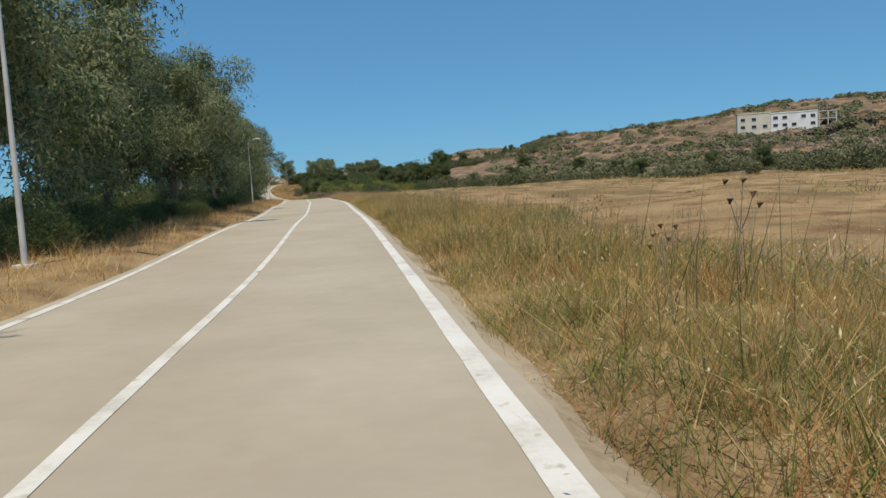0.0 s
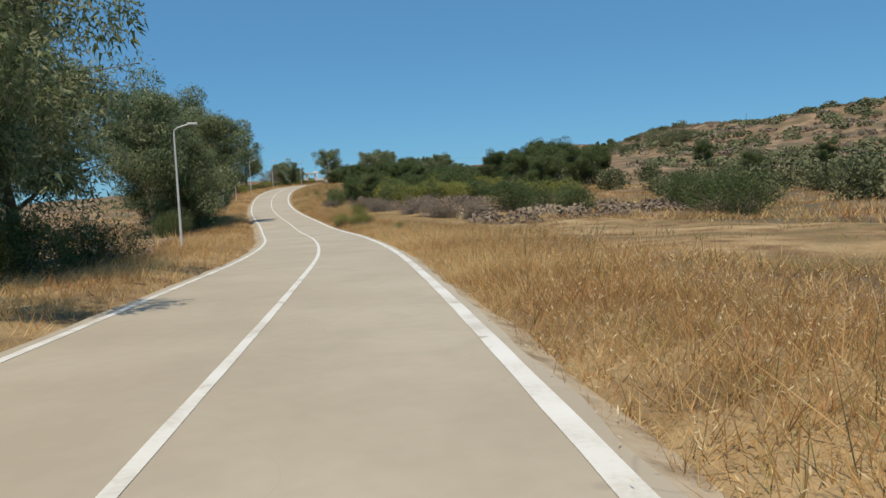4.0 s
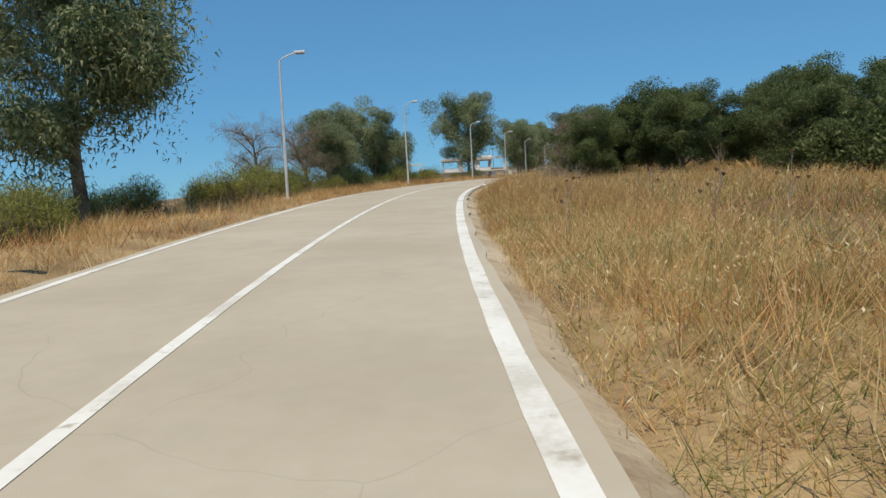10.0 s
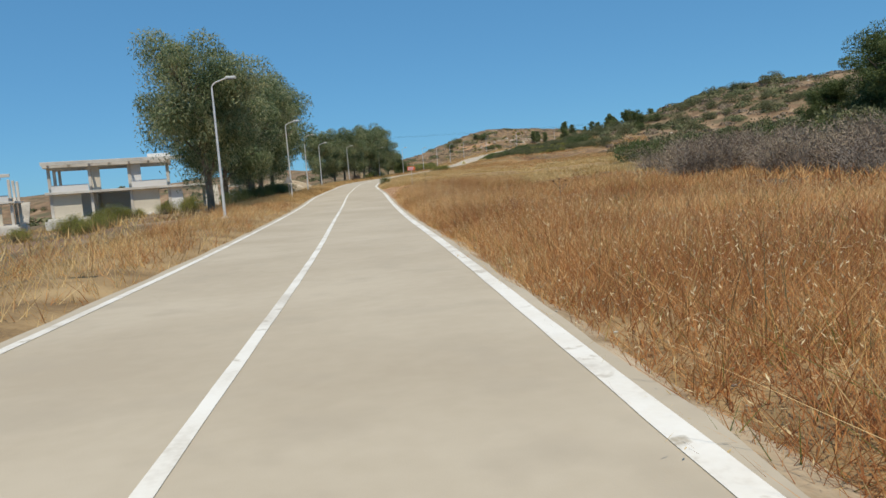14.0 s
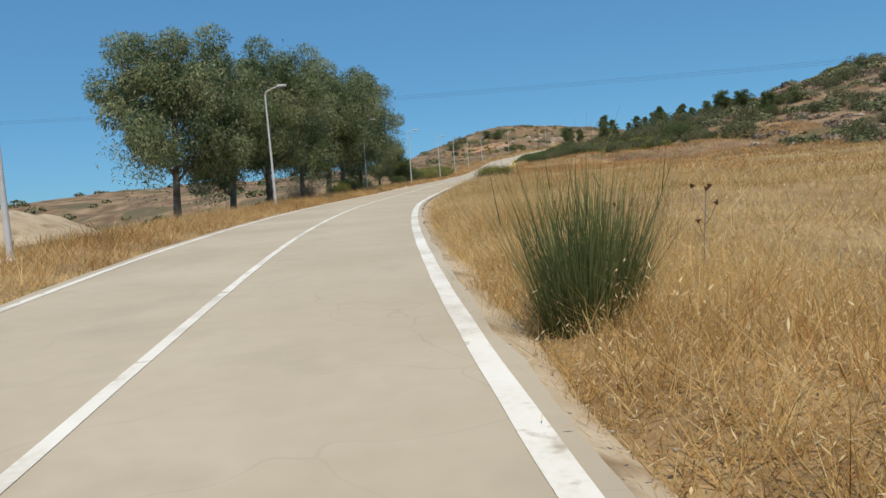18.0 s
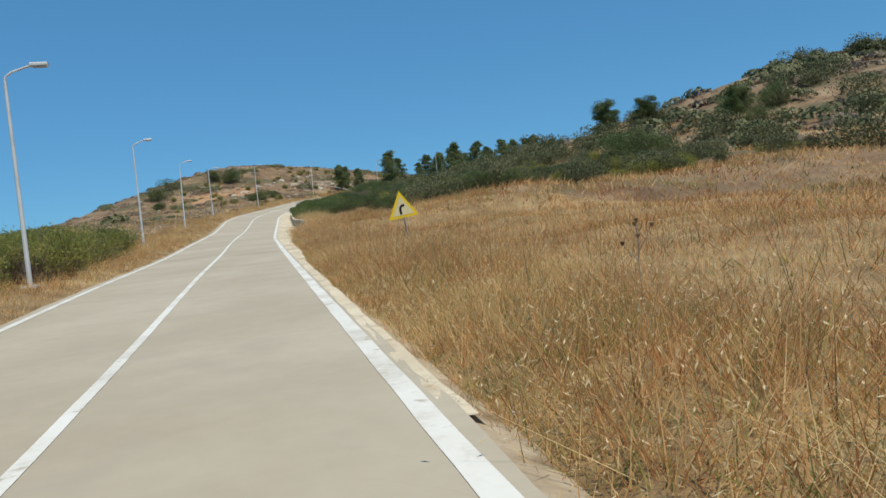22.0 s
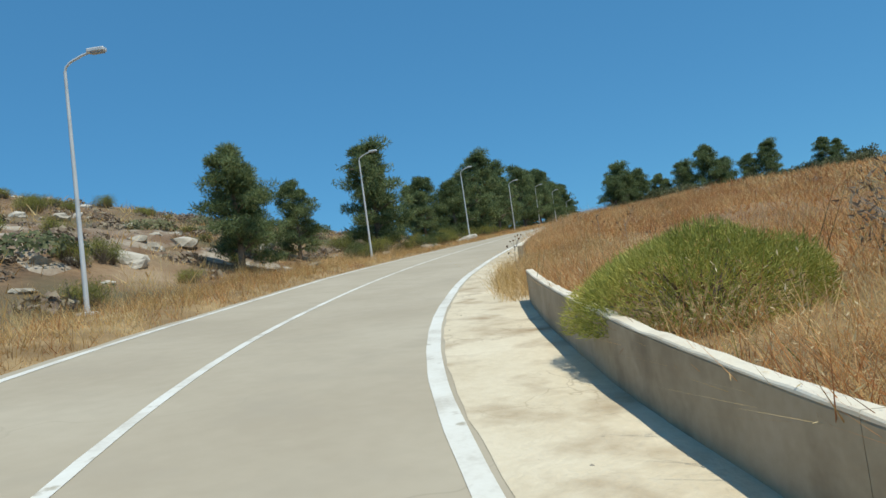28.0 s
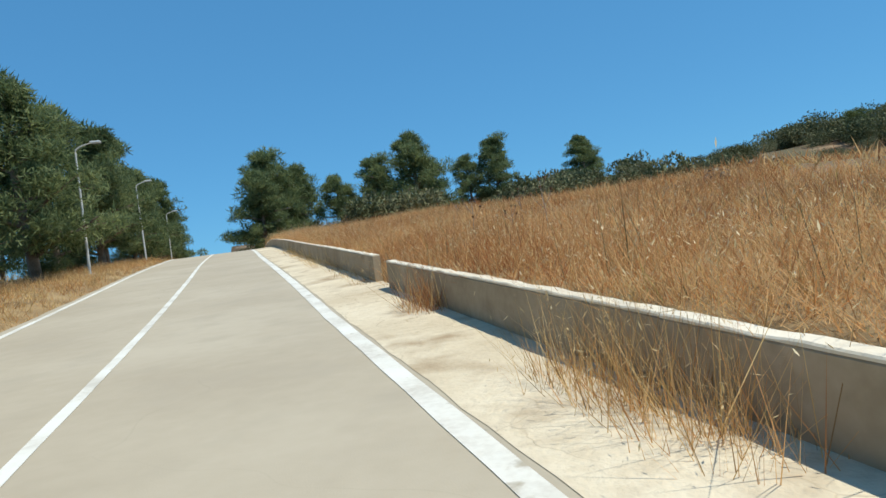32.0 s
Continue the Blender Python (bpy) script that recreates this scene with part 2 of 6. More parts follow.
# ---- materials ----
def material(name, colours, size=1.0, rough_at=0.85, bump=0.3, bump_size=None, metal=0.0, island=0.0, spots=None, detail=6.0, obj_vary=0.0, translucent=0.0, stretch=None, cracks=None):
    """A surface whose colour runs through the given colours by noise at two scales; island or obj_vary: how far pieces differ."""
    m = bpy.data.materials.new(name)
    m.use_nodes = True
    t = m.node_tree
    n, l = t.nodes, t.links
    b = n["Principled BSDF"]
    b.inputs["Roughness"].default_value, b.inputs["Metallic"].default_value = rough_at, metal
    geo = n.new("ShaderNodeNewGeometry")
    place = geo.outputs["Position"]
    if stretch:
        mp = n.new("ShaderNodeMapping")
        mp.inputs["Scale"].default_value = stretch
        l.new(place, mp.inputs["Vector"])
        place = mp.outputs[0]
    big, fine = n.new("ShaderNodeTexNoise"), n.new("ShaderNodeTexNoise")
    big.inputs["Scale"].default_value, big.inputs["Detail"].default_value = 1.0 / size, detail
    fine.inputs["Scale"].default_value, fine.inputs["Detail"].default_value = 14.0 / size, 4.0
    for q in (big, fine):
        l.new(place, q.inputs["Vector"])
    mix = n.new("ShaderNodeMath")
    mix.operation = "MULTIPLY_ADD"
    l.new(fine.outputs[0], mix.inputs[0])
    mix.inputs[1].default_value = 0.45
    sub = n.new("ShaderNodeMath")
    sub.operation = "MULTIPLY_ADD"
    sub.inputs[1].default_value, sub.inputs[2].default_value = 1.5, -0.47
    l.new(big.outputs[0], sub.inputs[0])
    l.new(sub.outputs[0], mix.inputs[2])
    value = mix.outputs[0]
    for amount, socket in ((island, geo.outputs["Random Per Island"]), (obj_vary, None)):
        if amount:
            if socket is None:
                socket = n.new("ShaderNodeObjectInfo").outputs["Random"]
            add = n.new("ShaderNodeMath")
            add.operation = "MULTIPLY_ADD"
            l.new(socket, add.inputs[0])
            add.inputs[1].default_value = amount
            low = n.new("ShaderNodeMath")
            low.operation = "SUBTRACT"
            l.new(value, low.inputs[0])
            low.inputs[1].default_value = amount / 2
            l.new(low.outputs[0], add.inputs[2])
            value = add.outputs[0]
    ramp = n.new("ShaderNodeValToRGB")
    e = ramp.color_ramp.elements
    while len(e) < len(colours):
        e.new(0.5)
    for i, c in enumerate(colours):
        e[i].position = 0.22 + 0.56 * i / max(1, len(colours) - 1)
        e[i].color = (*c, 1)
    l.new(value, ramp.inputs[0])
    colour = ramp.outputs[0]
    if spots:
        tone, spot_size, lo, hi = spots
        sp, st, mx = n.new("ShaderNodeTexNoise"), n.new("ShaderNodeMapRange"), n.new("ShaderNodeMix")
        sp.inputs["Scale"].default_value, sp.inputs["Detail"].default_value = 1.0 / spot_size, 5.0
        l.new(place, sp.inputs["Vector"])
        l.new(sp.outputs[0], st.inputs[0])
        st.inputs[1].default_value, st.inputs[2].default_value = lo, hi
        mx.data_type = "RGBA"
        l.new(st.outputs[0], mx.inputs["Factor"])
        l.new(colour, mx.inputs[6])
        mx.inputs[7].default_value = (*tone, 1)
        colour = mx.outputs[2]
    if cracks:
        tone, cell, thin, much = cracks
        warp, mv, vo, cut, mc, part_of = [n.new("ShaderNode" + k) for k in ("TexNoise", "VectorMath", "TexVoronoi", "MapRange", "Mix", "TexNoise")]
        warp.inputs["Scale"].default_value = 2.2 / cell
        mv.operation = "MULTIPLY_ADD"
        mv.inputs[1].default_value = (cell * 0.5,) * 3
        l.new(place, warp.inputs["Vector"])
        l.new(warp.outputs["Color"], mv.inputs[0])
        l.new(place, mv.inputs[2])
        vo.feature = "DISTANCE_TO_EDGE"
        vo.inputs["Scale"].default_value = 1.0 / cell
        l.new(mv.outputs[0], vo.inputs["Vector"])
        l.new(vo.outputs["Distance"], cut.inputs[0])
        cut.inputs[1].default_value, cut.inputs[2].default_value, cut.inputs[3].default_value, cut.inputs[4].default_value = 0.0, thin / cell, 1.0, 0.0
        part_of.inputs["Scale"].default_value = 0.35 / cell
        l.new(place, part_of.inputs["Vector"])
        gate, both = n.new("ShaderNodeMapRange"), n.new("ShaderNodeMath")
        l.new(part_of.outputs[0], gate.inputs[0])
        gate.inputs[1].default_value, gate.inputs[2].default_value, gate.inputs[4].default_value = 0.42, 0.62, much
        both.operation = "MULTIPLY"
        l.new(cut.outputs[0], both.inputs[0])
        l.new(gate.outputs[0], both.inputs[1])
        mc.data_type = "RGBA"
        l.new(both.outputs[0], mc.inputs["Factor"])
        l.new(colour, mc.inputs[6])
        mc.inputs[7].default_value = (*tone, 1)
        colour = mc.outputs[2]
    l.new(colour, b.inputs["Base Color"])
    if bump:
        bn, bp = n.new("ShaderNodeTexNoise"), n.new("ShaderNodeBump")
        bn.inputs["Scale"].default_value, bn.inputs["Detail"].default_value = 1.0 / (bump_size or size / 10), 5.0
        l.new(place, bn.inputs["Vector"])
        l.new(bn.outputs[0], bp.inputs["Height"])
        bp.inputs["Strength"].default_value, bp.inputs["Distance"].default_value = bump, (bump_size or size / 10) * 0.4
        l.new(bp.outputs[0], b.inputs["Normal"])
    if translucent:
        tr, ms = n.new("ShaderNodeBsdfTranslucent"), n.new("ShaderNodeMixShader")
        l.new(colour, tr.inputs["Color"])
        ms.inputs[0].default_value = translucent
        l.new(b.outputs[0], ms.inputs[1])
        l.new(tr.outputs[0], ms.inputs[2])
        l.new(ms.outputs[0], n["Material Output"].inputs["Surface"])
    b.inputs["Specular IOR Level"].default_value = 0.25
    return m


ASPHALT = material("sun_bleached_asphalt", [(0.425, 0.356, 0.258), (0.465, 0.395, 0.290), (0.505, 0.434, 0.324)], 3.2, 0.8, 0.35, 0.012, spots=((0.415, 0.352, 0.262), 0.9, 0.52, 0.80), cracks=((0.26, 0.22, 0.16), 4.0, 0.012, 0.35))
PAINT = material("worn_white_road_paint", [(0.60, 0.55, 0.46), (0.76, 0.72, 0.63), (0.81, 0.78, 0.70)], 0.8, 0.6, 0.15, 0.01, spots=((0.45, 0.39, 0.29), 0.25, 0.62, 0.72))
SOIL = material("dry_ground_with_stubble", [(0.13, 0.084, 0.050), (0.205, 0.132, 0.076), (0.275, 0.182, 0.105), (0.35, 0.25, 0.155)], 5.0, 0.95, 0.9, 0.25, spots=((0.13, 0.11, 0.06), 9.0, 0.48, 0.64))
LITTER = material("straw_litter", [(0.21, 0.138, 0.068), (0.32, 0.215, 0.105), (0.43, 0.30, 0.15)], 1.4, 0.95, 1.0, 0.10)
DIRT = material("bare_reddish_earth", [(0.30, 0.165, 0.082), (0.42, 0.245, 0.13), (0.50, 0.31, 0.175)], 2.6, 0.95, 0.6, 0.05, spots=((0.32, 0.185, 0.098), 0.9, 0.56, 0.75))
DUST = material("dusty_verge_earth", [(0.34, 0.255, 0.16), (0.45, 0.355, 0.235), (0.54, 0.44, 0.31)], 1.5, 0.95, 0.7, 0.05, spots=((0.24, 0.165, 0.09), 0.7, 0.55, 0.7))
APRON = material("pale_sandy_concrete_apron", [(0.58, 0.475, 0.325), (0.68, 0.575, 0.41), (0.76, 0.66, 0.49)], 1.6, 0.9, 0.7, 0.05, spots=((0.40, 0.295, 0.18), 0.8, 0.50, 0.72), cracks=((0.30, 0.21, 0.12), 0.8, 0.012, 0.5))
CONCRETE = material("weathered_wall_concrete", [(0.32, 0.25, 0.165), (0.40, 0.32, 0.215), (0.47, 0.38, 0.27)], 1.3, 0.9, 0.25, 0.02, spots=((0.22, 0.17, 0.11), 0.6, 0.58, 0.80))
# wall tops get a paler, warmer tone than the panels
COPING = material("pale_wall_top", [(0.66, 0.56, 0.42), (0.76, 0.67, 0.52), (0.80, 0.72, 0.58)], 0.9, 0.9, 0.4, 0.03)
RAWGREY = material("raw_building_concrete", [(0.50, 0.46, 0.40), (0.63, 0.59, 0.52), (0.72, 0.69, 0.62)], 2.0, 0.9, 0.2, 0.05)
WHITEWALL = material("white_plaster", [(0.72, 0.70, 0.66), (0.80, 0.79, 0.75), (0.82, 0.81, 0.78)], 3.0, 0.8, 0.1, 0.05)
CREAM = material("cream_plaster", [(0.62, 0.56, 0.44), (0.70, 0.64, 0.52)], 3.0, 0.8, 0.1, 0.05)
GLASS = material("dark_window_glass", [(0.03, 0.035, 0.04), (0.05, 0.055, 0.06)], 1.0, 0.12, 0.0)
METAL = material("white_painted_steel", [(0.55, 0.55, 0.53), (0.66, 0.66, 0.64), (0.70, 0.70, 0.68)], 0.6, 0.45, 0.05, 0.02, metal=0.15)
LENS = material("grey_lamp_glass", [(0.30, 0.31, 0.32), (0.40, 0.41, 0.42)], 0.3, 0.2, 0.0)
RUST = material("grey_galvanised_post", [(0.28, 0.27, 0.25), (0.38, 0.37, 0.35)], 0.3, 0.55, 0.1, 0.02, metal=0.5)
YELLOW = material("yellow_sign_paint", [(0.75, 0.50, 0.02), (0.82, 0.58, 0.03)], 0.5, 0.45, 0.0)
BLACK = material("black_sign_paint", [(0.015, 0.015, 0.015), (0.03, 0.03, 0.03)], 0.5, 0.5, 0.0)
ORANGE = material("orange_red_sign_paint", [(0.72, 0.14, 0.05), (0.78, 0.19, 0.08)], 0.6, 0.5, 0.0)
PALE = material("pale_sign_paint", [(0.78, 0.74, 0.68), (0.82, 0.78, 0.72)], 0.5, 0.5, 0.0)
BLUE = material("blue_sign_paint", [(0.05, 0.12, 0.35), (0.07, 0.16, 0.42)], 0.5, 0.5, 0.0)
ROCK = material("pale_limestone", [(0.26, 0.22, 0.17), (0.42, 0.37, 0.29), (0.58, 0.52, 0.43)], 0.8, 0.9, 0.8, 0.08, obj_vary=0.2, island=0.2)
BARK = material("grey_brown_bark", [(0.10, 0.075, 0.05), (0.20, 0.155, 0.11), (0.30, 0.245, 0.185)], 0.7, 0.9, 0.8, 0.05)
TWIG = material("grey_dead_twigs", [(0.21, 0.175, 0.145), (0.35, 0.30, 0.255)], 0.6, 0.9, 0.3, 0.03, island=0.3)
GUM = material("eucalyptus_leaves", [(0.095, 0.134, 0.062), (0.185, 0.240, 0.108), (0.285, 0.330, 0.165), (0.415, 0.420, 0.235)], 2.5, 0.5, 0.0, island=0.75, obj_vary=0.15, translucent=0.5)
SCAR = material("broken_limestone_ground", [(0.22, 0.15, 0.10), (0.33, 0.26, 0.19), (0.50, 0.44, 0.36)], 2.2, 0.92, 1.0, 0.3, spots=((0.20, 0.13, 0.08), 1.6, 0.46, 0.60))
LUSH = material("fresh_green_leaves", [(0.058, 0.090, 0.020), (0.125, 0.170, 0.040), (0.27, 0.31, 0.10)], 1.6, 0.42, 0.0, island=0.8, obj_vary=0.3, translucent=0.4)
GREEN = material("evergreen_leaves", [(0.072, 0.100, 0.036), (0.135, 0.172, 0.060), (0.215, 0.250, 0.095)], 1.6, 0.55, 0.0, island=0.7, obj_vary=0.25, translucent=0.46)
OLIVE = material("yellow_green_leaves", [(0.170, 0.190, 0.045), (0.300, 0.305, 0.075), (0.440, 0.400, 0.115)], 1.2, 0.6, 0.0, island=0.6, obj_vary=0.2, translucent=0.48)
PINE = material("pine_needles", [(0.088, 0.124, 0.054), (0.165, 0.212, 0.088), (0.265, 0.305, 0.128)], 1.6, 0.6, 0.0, island=0.7, obj_vary=0.2, translucent=0.48)
SCRUB = material("hillside_scrub_leaves", [(0.085, 0.098, 0.045), (0.145, 0.158, 0.070), (0.240, 0.220, 0.115)], 9.0, 0.7, 0.0, island=0.5, translucent=0.15)
HEATH = material("dry_purple_heath", [(0.165, 0.122, 0.090), (0.270, 0.203, 0.146), (0.360, 0.292, 0.195)], 6.0, 0.8, 0.0, island=0.6, translucent=0.1)
STRAW = material("dry_grass", [(0.326, 0.193, 0.079), (0.532, 0.326, 0.127), (0.726, 0.484, 0.200), (0.850, 0.642, 0.326)], 5.0, 0.8, 0.0, island=0.62, translucent=0.45)
WEED = material("green_weeds", [(0.114, 0.155, 0.040), (0.228, 0.249, 0.067), (0.390, 0.349, 0.108), (0.605, 0.457, 0.175)], 3.0, 0.7, 0.0, island=0.6, translucent=0.45)
RUSSET = material("russet_dry_grass", [(0.345, 0.142, 0.056), (0.540, 0.248, 0.093), (0.690, 0.380, 0.150), (0.800, 0.535, 0.260)], 4.0, 0.8, 0.0, island=0.6, translucent=0.45)
OATS = material("pale_wild_oat_heads", [(0.550, 0.396, 0.187), (0.726, 0.572, 0.319), (0.850, 0.726, 0.462)], 3.0, 0.7, 0.0, island=0.5, translucent=0.3)
STALK = material("dark_tall_weed_stalks", [(0.091, 0.098, 0.046), (0.156, 0.163, 0.078), (0.221, 0.182, 0.104)], 2.0, 0.7, 0.0, island=0.6, translucent=0.2)
BROOM = material("bright_broom_twigs", [(0.250, 0.269, 0.055), (0.400, 0.392, 0.085), (0.562, 0.504, 0.140)], 0.7, 0.7, 0.0, island=0.6, translucent=0.3)
GOLDEN = material("golden_dry_grass", [(0.42, 0.26, 0.09), (0.60, 0.39, 0.14), (0.74, 0.52, 0.22), (0.82, 0.64, 0.34)], 5.0, 0.8, 0.0, island=0.6, translucent=0.5)
RUSH = material("dark_green_rush_stems", [(0.085, 0.115, 0.04), (0.15, 0.185, 0.065), (0.24, 0.26, 0.10)], 0.8, 0.6, 0.0, island=0.6, translucent=0.25)
SEA = material("distant_sea", [(0.02, 0.05, 0.09), (0.03, 0.065, 0.11)], 40.0, 0.25, 0.2, 3.0)


# ---- builders ----
def mesh_from(name, verts, faces, mat, smooth=False):
    me = bpy.data.meshes.new(name)
    verts, faces = np.asarray(verts, np.float32), np.asarray(faces, np.int32)
    k = faces.shape[1]
    me.vertices.add(len(verts))
    me.vertices.foreach_set("co", verts.ravel())
    me.loops.add(faces.size)
    me.loops.foreach_set("vertex_index", faces.ravel())
    me.polygons.add(len(faces))
    me.polygons.foreach_set("loop_start", np.arange(0, faces.size, k, dtype=np.int32))
    me.update(calc_edges=True)
    me.validate()
    me.materials.append(mat)
    if smooth:
        me.polygons.foreach_set("use_smooth", np.ones(len(faces), bool))
    return me


def bm_mesh(name, bm, mat, smooth=False):
    me = bpy.data.meshes.new(name)
    bmesh.ops.recalc_face_normals(bm, faces=bm.faces)
    bm.to_mesh(me)
    bm.free()
    me.materials.append(mat)
    if smooth:
        for p in me.polygons:
            p.use_smooth = True
    return me


def part(name, me, parent, label="", m=None):
    """One mesh object under a thing or a part."""
    ob = new(name, me)
    ob.parent = parent
    if m is not None:
        ob.matrix_basis = m
    return tagged(ob, label)


def box(bm, x0, x1, y0, y1, z0, z1, bevel=0.0):
    m = Matrix.Translation(((x0 + x1) / 2, (y0 + y1) / 2, (z0 + z1) / 2)) @ Matrix.Diagonal((x1 - x0, y1 - y0, z1 - z0, 1))
    v = bmesh.ops.create_cube(bm, size=1.0, matrix=m)["verts"]
    if bevel:
        bmesh.ops.bevel(bm, geom=list({e for q in v for e in q.link_edges}), offset=bevel, segments=1, affect="EDGES")


def box_mesh(name, mat, *size, bevel=0.0):
    bm = bmesh.new()
    box(bm, *size, bevel=bevel)
    return bm_mesh(name, bm, mat)


def tubes(rods, sides=6):
    """Vertices and faces of tapered rods through points: [(points, radii), ...]."""
    V, F, o = [], [], 0
    ring = np.arange(sides) * 2 * np.pi / sides
    for pts, rad in rods:
        pts = np.asarray(pts, float)
        d = np.gradient(pts, axis=0)
        d /= np.linalg.norm(d, axis=1)[:, None] + 1e-9
        a = np.cross(d, (0.31, 0.17, 0.93) if abs(d[0, 2]) < 0.9 else (1, 0, 0))
        a /= np.linalg.norm(a, axis=1)[:, None] + 1e-9
        b = np.cross(d, a)
        for i in range(len(pts)):
            V.append(pts[i] + rad[i] * (np.cos(ring)[:, None] * a[i] + np.sin(ring)[:, None] * b[i]))
        for i in range(len(pts) - 1):
            p = o + i * sides + np.arange(sides)
            q = o + i * sides + (np.arange(sides) + 1) % sides
            F.append(np.stack([p, q, q + sides, p + sides], -1))
        o += len(pts) * sides
    return np.concatenate(V), np.concatenate(F)


def sprigs(rng, centres, spread, count, length, width, droop=0.0, up=0.0):
    """Leaf blades, each a bent quad strip of two faces, scattered round the centres."""
    c = np.repeat(np.asarray(centres, float), count, 0)
    n = len(c)
    p = rng.normal(size=(n, 3))
    p = c + p / np.linalg.norm(p, axis=1)[:, None] * rng.uniform(0, 1, (n, 1)) ** 0.45 * spread * 1.75
    d = rng.normal(size=(n, 3))
    d[:, 2] += up - droop
    d /= np.linalg.norm(d, axis=1)[:, None]
    w = np.cross(d, rng.normal(size=(n, 3)))
    w /= np.linalg.norm(w, axis=1)[:, None] + 1e-9
    k = rng.uniform(0.6, 1.4, (n, 1))
    V = np.stack([p - w * width * k / 2, p + w * width * k / 2, p + d * length * k], 1).reshape(-1, 3)
    F = np.arange(3 * n).reshape(n, 3)
    return V, F


def clumps(rng, centres, radius, flat, count, length, width, droop=0.0, up=0.0):
    """Rounded masses of leaves that lie on the outside of each mass and face outwards."""
    r = np.repeat(rng.uniform(0.6, 1.15, len(centres)) * radius, count)[:, None]
    n = len(r)
    q = rng.normal(size=(n, 3))
    q /= np.linalg.norm(q, axis=1)[:, None]
    p = np.repeat(np.asarray(centres, float), count, 0) + q * r * (1, 1, flat) * rng.uniform(0.66, 1.08, (n, 1))
    d = rng.normal(size=(n, 3)) * 0.6 + q * 0.4 + (0, 0, up - droop)
    d /= np.linalg.norm(d, axis=1)[:, None]
    w = np.cross(d, q + rng.normal(size=(n, 3)) * 0.35)
    w /= np.linalg.norm(w, axis=1)[:, None] + 1e-9
    k = rng.uniform(0.6, 1.4, (n, 1))
    V = np.stack([p - w * width * k / 2, p + w * width * k / 2, p + d * length * k], 1).reshape(-1, 3)
    return V


# ---- ground, road and lines ----
def axis(points):
    """Grid lines through stretches of (from, to, step)."""
    return np.unique(np.concatenate([np.arange(a, b + 1e-6, h) for a, b, h in points]).round(3))


gx = axis([(-4000, -400, 400), (-400, -140, 20), (-140, 130, 2.0), (130, 330, 6), (330, 600, 30), (600, 4000, 400)])
gy = axis([(-3000, -200, 400), (-200, -30, 10), (-30, 790, 2.0), (790, 1000, 10), (1000, 5000, 400)])
X, Y = np.meshgrid(gx, gy)
Z = land(X, Y, True)
outer = np.maximum(np.abs(X - 50) - 350, np.abs(Y - 380) - 460).clip(0)
Z = Z * np.exp(-outer / 500) - 14 * (1 - np.exp(-outer / 300))
cols, rows_n = len(gx), len(gy)
i0 = (np.arange(rows_n - 1)[:, None] * cols + np.arange(cols - 1)).ravel()
quads = np.stack([i0, i0 + 1, i0 + 1 + cols, i0 + cols], -1)
ground = new("ground", mesh_from("ground", np.stack([X, Y, Z], -1).reshape(-1, 3), quads, SOIL, True))
tagged(ground, "dry summer ground of stubble, bare earth and low scrub", "ground", kind="structure")
sea = new("water", mesh_from("water", [(-5000, -4000, -11), (-420, -4000, -11), (-420, 6000, -11), (-5000, 6000, -11)], [(0, 1, 2, 3)], SEA))
tagged(sea, "flat blue sea beyond the coastal plain", "sea", kind="structure")


LAST = AT[-1] - 2


def shoulder(name, mat, s0, s1, side, wide, label, category, wobble=0.05):
    """The verge strip from the asphalt's edge out to the ground."""
    s = np.arange(s0, s1 + 0.5, 1.0)
    u = np.linspace(0, 1, 5)
    S, U = np.meshgrid(s, u, indexing="ij")
    D = np.where(side > 0, line_at(S, 3) + 0.12, line_at(S, 1) - 0.12) + side * U * (wide + wobble * (np.sin(S * 1.3) + np.sin(S * 0.41 + 2)) * U) * (0.05 + 0.95 * ease((S - s0) / 4) * ease((s1 - S) / 4))
    P, G = along(S, D), ground_at(S, D)
    P[..., 2] = (P[..., 2] - 0.012) * (1 - U) + (G[..., 2] + 0.012 - 0.05 * U ** 6) * U
    n, m = len(s), len(u)
    k = (np.arange(n - 1)[:, None] * m + np.arange(m - 1)).ravel()
    F = np.stack([k, k + 1, k + 1 + m, k + m], -1)
    return tagged(new(name, mesh_from(name, P.reshape(-1, 3), F if side > 0 else F[:, ::-1], mat, True)), label, category, kind="structure")


def ribbon(name, mat, s0, s1, low, high, up, cross=1, step=1.0):
    """A band along the road between two offsets that vary with the station."""
    s = np.linspace(s0, s1, max(2, int((s1 - s0) / step) + 1))
    D = low(s)[:, None] + (high(s) - low(s))[:, None] * np.linspace(0, 1, cross + 1)
    P = along(np.repeat(s[:, None], cross + 1, 1), D)
    P[..., 2] += up
    n, m = len(s), cross + 1
    k = (np.arange(n - 1)[:, None] * m + np.arange(m - 1)).ravel()
    return mesh_from(name, P.reshape(-1, 3), np.stack([k, k + 1, k + 1 + m, k + m], -1), mat, True)


